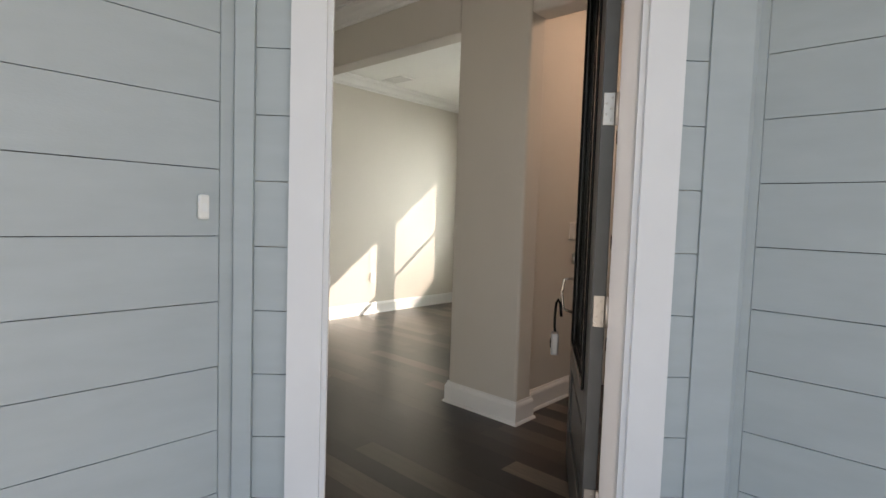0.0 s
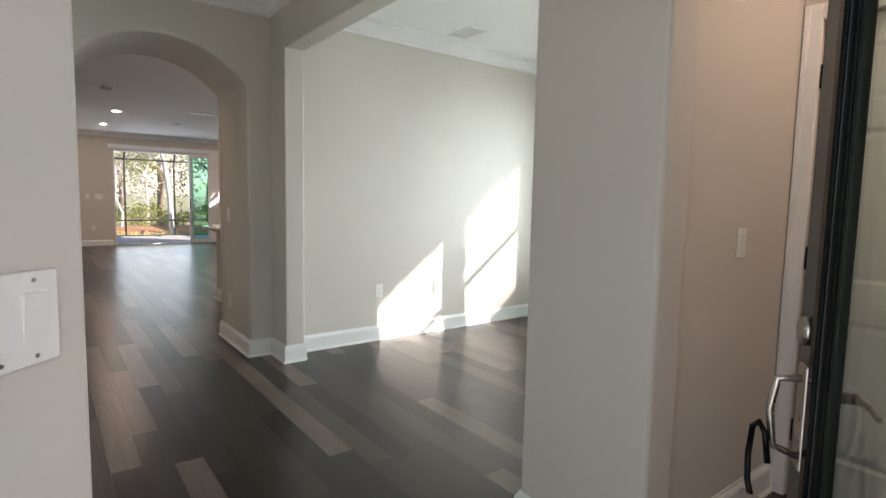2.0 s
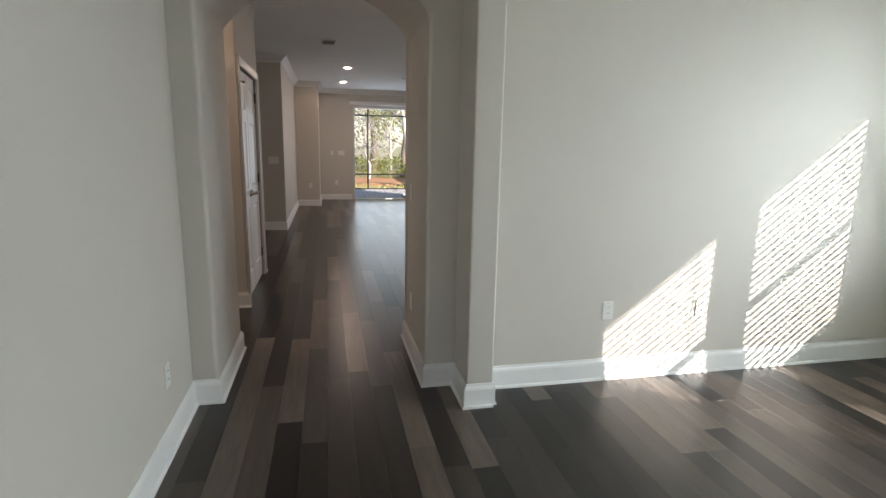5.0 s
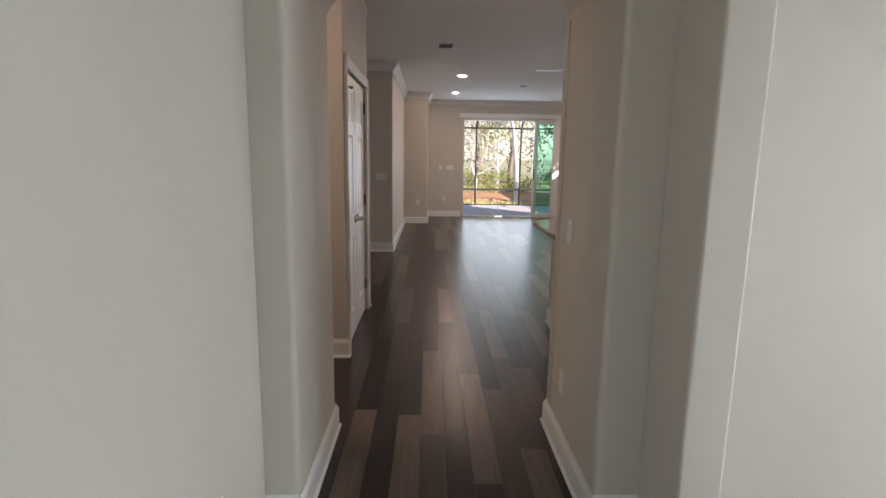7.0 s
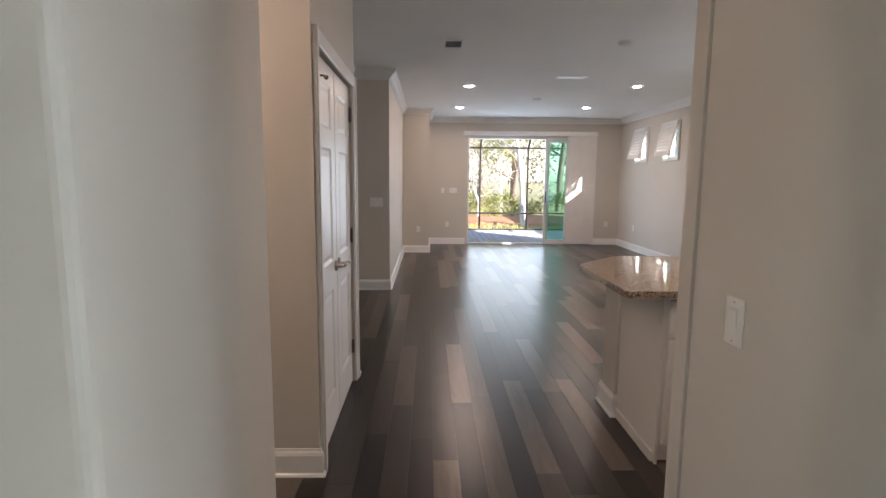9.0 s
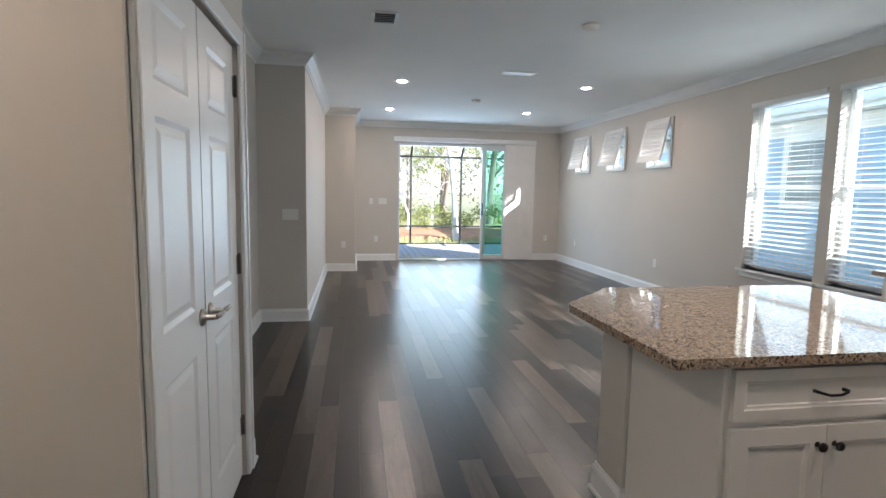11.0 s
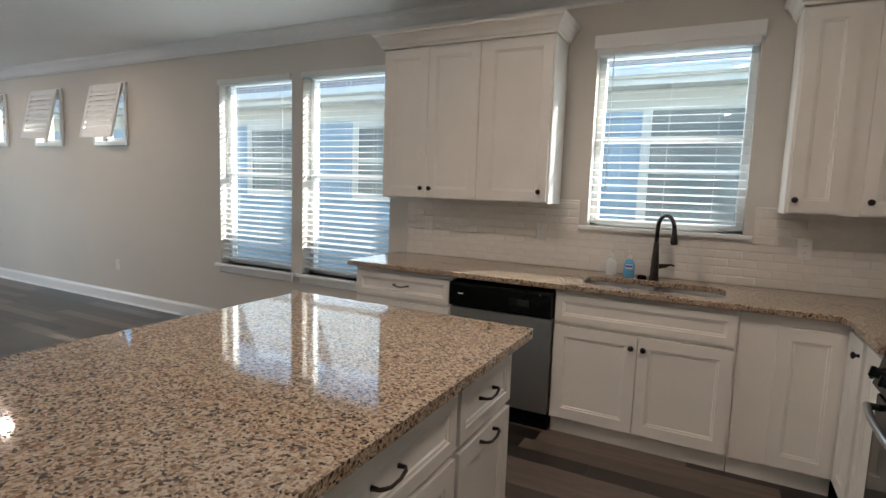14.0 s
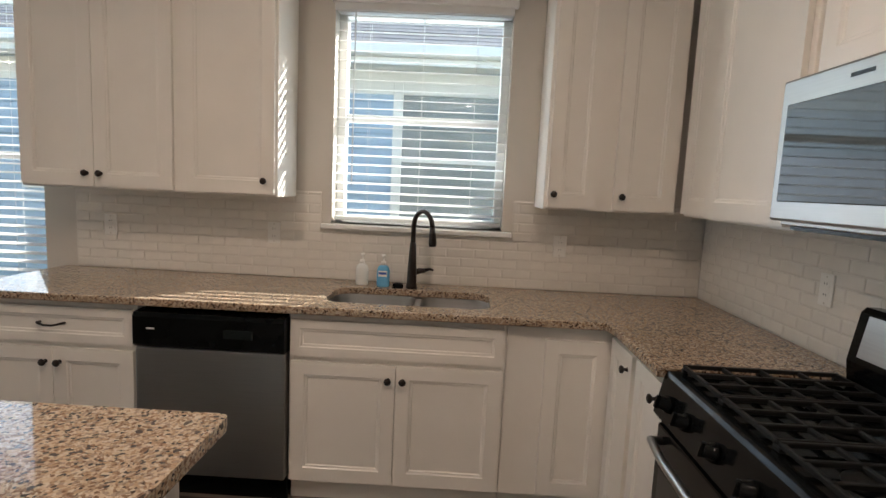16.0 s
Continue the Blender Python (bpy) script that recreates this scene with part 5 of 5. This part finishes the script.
for y in (-1.3, 7.1):
    for z in (0.52, SZ):
        part("rail", bm_box(SX, BX - 0.2, y - 0.022, y + 0.022, z - 0.025, z + 0.025), ALU, cage)

MULCH = material("pine_straw", (0.30, 0.15, 0.075), 0.95, vary=0.35, scale=9, bump=0.8, bump_scale=60)
bm = bmesh.new()
loft(bm, [[(x, y, z) for x, y in rounded(-27.0 + g, -22.2 - g, -9 + g, 14 - g, 1.2)] for g, z in ((0.0, -0.158), (0.15, -0.10), (0.6, -0.07))])
structure("mulch_bed", bm, MULCH, "reddish pine straw bed under the trees", "ground")

BARK_PALE = material("pale_bark", (0.46, 0.42, 0.38), 0.85, vary=0.25, scale=14, bump=0.5, stretch=(1, 1, 0.3))
BARK = material("brown_bark", (0.17, 0.13, 0.10), 0.9, vary=0.3, scale=10, bump=0.7, stretch=(1, 1, 0.3))
LEAF = [material("leaf_%d" % k, c, 0.55, vary=0.35, scale=3) for k, c in enumerate(((0.20, 0.25, 0.08), (0.33, 0.36, 0.11), (0.48, 0.44, 0.14), (0.16, 0.21, 0.10)))]


def branches(bm, start, way, length, r, depth, rng, tips, spread=0.6, up=0.1):
    way = way.normalized()
    pts, rad = [start], [r]
    for k in range(3):
        way = (way + Vector((rng.gauss(0, 0.13), rng.gauss(0, 0.13), up + rng.gauss(0, 0.08)))).normalized()
        pts.append(pts[-1] + way * length / 3)
        rad.append(r * (1 - 0.2 * (k + 1)))
    tube(bm, pts, rad, 7 if depth > 2 else 5 if depth > 1 else 3, False)
    tips.append(pts[-1])
    if depth:
        for k in range(rng.choice((3, 4)) if depth > 1 else 4):
            turn = Vector((rng.gauss(0, 1), rng.gauss(0, 1), rng.gauss(0.1, 0.5))).normalized()
            at = pts[rng.choice((1, 2, 3, 3))]
            branches(bm, at, way + turn * spread * 1.6, length * rng.uniform(0.55, 0.8), r * 0.55, depth - 1, rng, tips, spread, up)


def leaf_cloud(bm, points, n, spread, size, rng):
    for _ in range(n):
        c = rng.choice(points) + Vector((rng.gauss(0, spread), rng.gauss(0, spread), rng.gauss(0, spread * 0.8)))
        a = Vector((rng.gauss(0, 1), rng.gauss(0, 1), rng.gauss(0, 1))).normalized()
        b = a.orthogonal().normalized()
        s = size * rng.uniform(0.6, 1.4)
        v = [bm.verts.new(c + a * s * i + b * s * j) for i, j in ((-1, 0), (0, -0.5), (1, 0), (0, 0.5))]
        bm.faces.new(v)


def tree(x, y, h, r, leaf, n, seed, label, bark=BARK, spread=0.6, depth=3, size=0.07, trunk=0.4):
    rng = random.Random(seed)
    t = thing("tree", pose(x, y, -0.16), label, "tree", "garden trees")
    bm = bmesh.new()
    tips, crown = [], []
    base = [Vector((0, 0, 0)), Vector((rng.gauss(0, 0.05), rng.gauss(0, 0.05), h * trunk * 0.5)), Vector((rng.gauss(0, 0.1), rng.gauss(0, 0.1), h * trunk))]
    tube(bm, base, [r * 1.3, r, r * 0.85], 10, False)
    branches(bm, base[2], Vector((0, 0, 1)), h * 0.3, r * 0.8, depth, rng, tips, spread)
    for k in range(3):
        branches(bm, base[1].lerp(base[2], 0.3 + 0.3 * k), Vector((rng.gauss(0, 1), rng.gauss(0, 1), 0.5)), h * 0.25, r * 0.45, depth - 1, rng, tips, spread)
    part("trunk", bm, bark, t)
    if n:
        bm = bmesh.new()
        leaf_cloud(bm, tips, n, 0.28 * h / 5, size, rng)
        part("crown", bm, leaf, t)
    return t


tree(-23.8, 2.75, 4.2, 0.055, LEAF[2], 0, 3, "bare pale-barked tree with fine spreading twigs", BARK_PALE, 0.95, 4, trunk=0.28)
tree(-25.5, 3.6, 4.4, 0.05, LEAF[2], 0, 14, "bare pale-barked tree behind the patio", BARK_PALE, 0.9, 4, trunk=0.3)
tree(-24.6, 1.9, 4.6, 0.05, LEAF[2], 0, 31, "bare pale-barked tree with drooping twigs", BARK_PALE, 1.0, 4, trunk=0.25)
tree(-26.0, 4.6, 5.0, 0.055, LEAF[2], 0, 47, "bare grey tree in front of the wood", BARK_PALE, 0.95, 4, trunk=0.3)
tree(-21.9, 4.85, 5.2, 0.085, LEAF[2], 3200, 5, "slender tree with a pale trunk and yellow-green leaves", BARK_PALE, 0.7, 3, 0.036, 0.5)
tree(-27.5, 5.4, 6.0, 0.11, LEAF[1], 8000, 9, "leafy olive-green garden tree", BARK, 0.7, 3, 0.05)
for k, (x, y, h, m) in enumerate(((-31, 0.5, 8, 0), (-33, 4.4, 9, 1), (-30.5, 8.2, 8.5, 3), (-34, 11.5, 10, 0), (-36, -3.5, 10, 3), (-38, 7.0, 11, 1), (-40, 1.5, 12, 0), (-37, 15.5, 11, 0), (-31, 13, 7.5, 1))):
    tree(x, y, h, 0.16, LEAF[m], 6500, 20 + k, ("dark", "olive", "deep green", "tall")[k % 4] + " leafy tree in the wood behind the garden", BARK, 0.75, 3, 0.075)
rng = random.Random(2)
bm = bmesh.new()
pts = [Vector((-26.2 + rng.gauss(0, 0.3), y, rng.uniform(0.05, 0.85))) for y in np.linspace(-6, 12, 90)]
leaf_cloud(bm, pts, 9000, 0.16, 0.055, rng)
tagged(mesh("hedge", bm, LEAF[1]), "clipped yellow-green hedge behind the patio", "hedge", kind="stuff")
bm = bmesh.new()
for k in range(180):
    c = Vector((-46 + rng.gauss(0, 2), -26 + k / 3, rng.uniform(0.5, 10)))
    leaf_cloud(bm, [c], 150, 1.2, 0.16, rng)
tagged(mesh("far_wood", bm, material("winter_wood", (0.34, 0.30, 0.24), 0.8, vary=0.4, scale=2)), "far pale winter woodland behind the garden", "woodland", kind="stuff")
bm = bmesh.new()
for k in range(2600):
    x, y, h = rng.uniform(-22.6, -19.9), rng.uniform(-3, 9), rng.uniform(0.04, 0.16)
    a = rng.uniform(0, 6.28)
    dx, dy = 0.01 * math.cos(a), 0.01 * math.sin(a)
    v = [bm.verts.new(p) for p in ((x - dx, y - dy, -0.16), (x + dx, y + dy, -0.16), (x + dx * 0.2 + rng.gauss(0, 0.03), y + rng.gauss(0, 0.03), -0.16 + h))]
    bm.faces.new(v)
tagged(mesh("grass", bm, LEAF[2]), "straw-coloured winter grass blades", "grass", kind="stuff")

# neighbour's house along the window side
NY = 9.05
SHINGLE = material("grey_brown_shingle", (0.25, 0.22, 0.21), 0.9, vary=0.3, scale=3, bump=0.6, bump_scale=25, stretch=(1, 6, 6))
nh = thing("neighbour_house", pose(0, 0, -0.28), "blue-grey sided house next door with a shingle roof", "house")
part("wall", bm_box(-24, 8, NY + 0.02, NY + 0.2, 0, 2.98), NEIGH, nh)
for k in range(17):
    bm = bmesh.new()
    loft(bm, [[(x, y, z) for y, z in ((NY + 0.02, 0.176 * k), (NY - 0.008, 0.176 * k), (NY + 0.006, 0.176 * k + 0.172), (NY + 0.02, 0.176 * k + 0.172))] for x in (-24, 8)])
    part("siding_board", bm, NEIGH, nh)
part("frieze", bm_box(-24, 8, NY - 0.02, NY + 0.019, 2.72, 2.97, bev=0.004), TRIM, nh)
bm = bmesh.new()
box(bm, -24.4, 8.4, NY - 0.45, NY + 0.2, 2.98, 3.02)
box(bm, -24.4, 8.4, NY - 0.49, NY - 0.45, 2.94, 3.12, 0.006)
part("eave", bm, TRIM, nh)
bm = bmesh.new()
prof = [(-0.10, 0.02), (-0.11, 0.11), (-0.10, 0.115), (0.0, 0.115), (0.0, 0.0), (-0.07, 0.0)]
loft(bm, [[(x, NY - 0.491 + y, 3.01 + z) for y, z in prof] for x in (-24.4, 8.4)])
part("gutter", bm, TRIM, nh)
bm = bmesh.new()
for k in range(34):
    y, z = NY - 0.55 + k * 0.15, 3.14 + k * 0.075
    loft(bm, [[(x, y, z), (x, y, z + 0.012), (x, y + 0.17, z + 0.085 + 0.004), (x, y + 0.17, z + 0.07)] for x in (-24.6, 8.6)])
part("roof", bm, SHINGLE, nh)
for x0, x1, z0, z1 in ((-6.62, -5.45, 1.30, 2.72), (-13.2, -12.15, 1.60, 2.62), (-10.9, -10.0, 1.60, 2.62), (-1.9, -0.8, 1.3, 2.7)):
    w = new("window")
    w.parent = nh
    bm = bmesh.new()
    for a, b, c, d in ((x0 - 0.11, x0, z0 - 0.11, z1 + 0.13), (x1, x1 + 0.11, z0 - 0.11, z1 + 0.13), (x0, x1, z0 - 0.11, z0), (x0, x1, z1, z1 + 0.13), (x0, x1, (z0 + z1) / 2 - 0.03, (z0 + z1) / 2 + 0.03)):
        box(bm, a, b, NY - 0.035, NY - 0.009, c, d, 0.004)
    part("frame", bm, TRIM, w)
    part("pane", bm_box(x0, x1, NY - 0.016, NY - 0.010, z0, z1), material("dusky_window", (0.26, 0.29, 0.30), 0.10), w)

# ---------------------------------------------------------------- tiles and planks
def field(name, host, face_m, w, h, skip=()):
    """Bevelled subway tiles in running bond on a wall area; local x along, z up, facing -y."""
    tw, tz, g = 0.1524, 0.0508, 0.002
    cache = {}
    for j in range(int(math.ceil(h / tz))):
        z0, z1 = j * tz, min(h, (j + 1) * tz)
        x = -(tw / 2 if j % 2 else 0)
        while x < w - 0.004:
            x0, x1 = max(0, x), min(w, x + tw)
            x += tw
            if x1 - x0 < 0.01 or z1 - z0 < 0.012 or any(x0 > a - 0.001 and x1 < b + 0.001 and z0 > c - 0.001 for a, b, c in skip):
                continue
            for a, b, c in skip:
                if z1 > c + 0.01 and x0 < a < x1:
                    x1 = a
                elif z1 > c + 0.01 and x0 < b < x1:
                    x0 = b
            key = (round(x1 - x0, 4), round(z1 - z0, 4))
            if key not in cache:
                dx, dz, e = x1 - x0 - g, z1 - z0 - g, 0.007
                bm = bmesh.new()
                e = min(e, dx / 3, dz / 3)
                loft(bm, [[(0, 0, 0), (dx, 0, 0), (dx, 0, dz), (0, 0, dz)], [(0, -0.003, 0), (dx, -0.003, 0), (dx, -0.003, dz), (0, -0.003, dz)], [(e, -0.0045, e), (dx - e, -0.0045, e), (dx - e, -0.0045, dz - e), (e, -0.0045, dz - e)]])
                ob = mesh(name, bm, TILE)
                cache[key] = ob.data
            else:
                ob = new(name, cache[key])
            ob.parent = host
            ob.matrix_local = face_m @ pose(x0 + g / 2, 0, z0 + g / 2)


bm = bmesh.new()
for a, b, c in ((-8.05, -6.685, 1.39), (-6.685, -5.645, 1.19), (-5.645, -4.621, 1.39)):
    box(bm, a, b, WY - 0.003, WY - 0.0002, TOP + 0.001, c)
bs = structure("backsplash", bm, GROUT, "white bevelled subway tile backsplash along the counter", "backsplash")
field("tile", bs, pose(-8.05, WY - 0.0028, TOP + 0.001), 3.42, 0.473, ((-6.685 + 8.05, -5.645 + 8.05, 1.19 - TOP),))
bs2 = structure("backsplash_range", bm_box(-4.623, -4.6202, 3.84, 5.855, TOP + 0.001, 1.39), GROUT, "white bevelled subway tile backsplash behind the range", "backsplash")
field("tile", bs2, pose(-4.6228, 5.852, TOP + 0.001, 0, 0, -90), 2.0, 0.473)

PW, PL = 0.127, 1.22
bm = bmesh.new()
e = 0.0005
loft(bm, [[(0.0002, 0.0002, -0.011), (PL - 0.0002, 0.0002, -0.011), (PL - 0.0002, PW - 0.0002, -0.011), (0.0002, PW - 0.0002, -0.011)],
          [(0.0002, 0.0002, -e), (PL - 0.0002, 0.0002, -e), (PL - 0.0002, PW - 0.0002, -e), (0.0002, PW - 0.0002, -e)],
          [(e, e, 0), (PL - e, e, 0), (PL - e, PW - e, 0), (e, PW - e, 0)]])
proto = mesh("plank", bm, WOOD)
plank_mesh = proto.data
proto.parent = floor
proto.location = (-4.0, 1.40 - 4 * PW, 0)
rng = random.Random(7)
far = bmesh.new()
edge_u = 1.075 / R2 + ENTRY.y - ENTRY.x
y = 1.40 - 17 * PW
while y < 5.98:
    x = BX - 0.1 - rng.random() * PL
    while x < 1.0:
        inside = y > 0.40 or -6.6 < x + PL / 2 < -4.4
        cut = x + PL > 0.80 or (y - x) < edge_u + PL + PW and (y - (x + PL)) < edge_u
        if x > 1.0 or not inside or (y < 0.9 and x > -1.6) or (x > -4.5 and y > 5.86):
            pass
        elif cut:
            if y + PW - x > edge_u:
                bm = bmesh.new()
                bm.from_mesh(plank_mesh)
                bmesh.ops.translate(bm, verts=bm.verts, vec=(x, y, 0))
                bmesh.ops.bisect_plane(bm, geom=bm.verts[:] + bm.edges[:] + bm.faces[:], plane_co=(-edge_u, 0, 0), plane_no=(1, -1, 0), clear_outer=True)
                bmesh.ops.bisect_plane(bm, geom=bm.verts[:] + bm.edges[:] + bm.faces[:], plane_co=(0.80, 0, 0), plane_no=(1, 0, 0), clear_outer=True)
                if len(bm.verts):
                    ob = mesh("plank", bm, WOOD)
                    ob.parent = floor
                else:
                    bm.free()
        elif x > -9.2 and 0.9 < y < 5.2:
            ob = new("plank", plank_mesh)
            ob.parent = floor
            ob.location = (x, y, 0)
        else:
            n0 = len(far.verts)
            far.from_mesh(plank_mesh)
            far.verts.ensure_lookup_table()
            bmesh.ops.translate(far, verts=far.verts[n0:], vec=(x, y, 0))
        x += PL
    y += PW
bpy.data.objects.remove(proto)
rest = mesh("far_planks", far, WOOD)
rest.parent = floor
tagged(rest, kind="stuff")
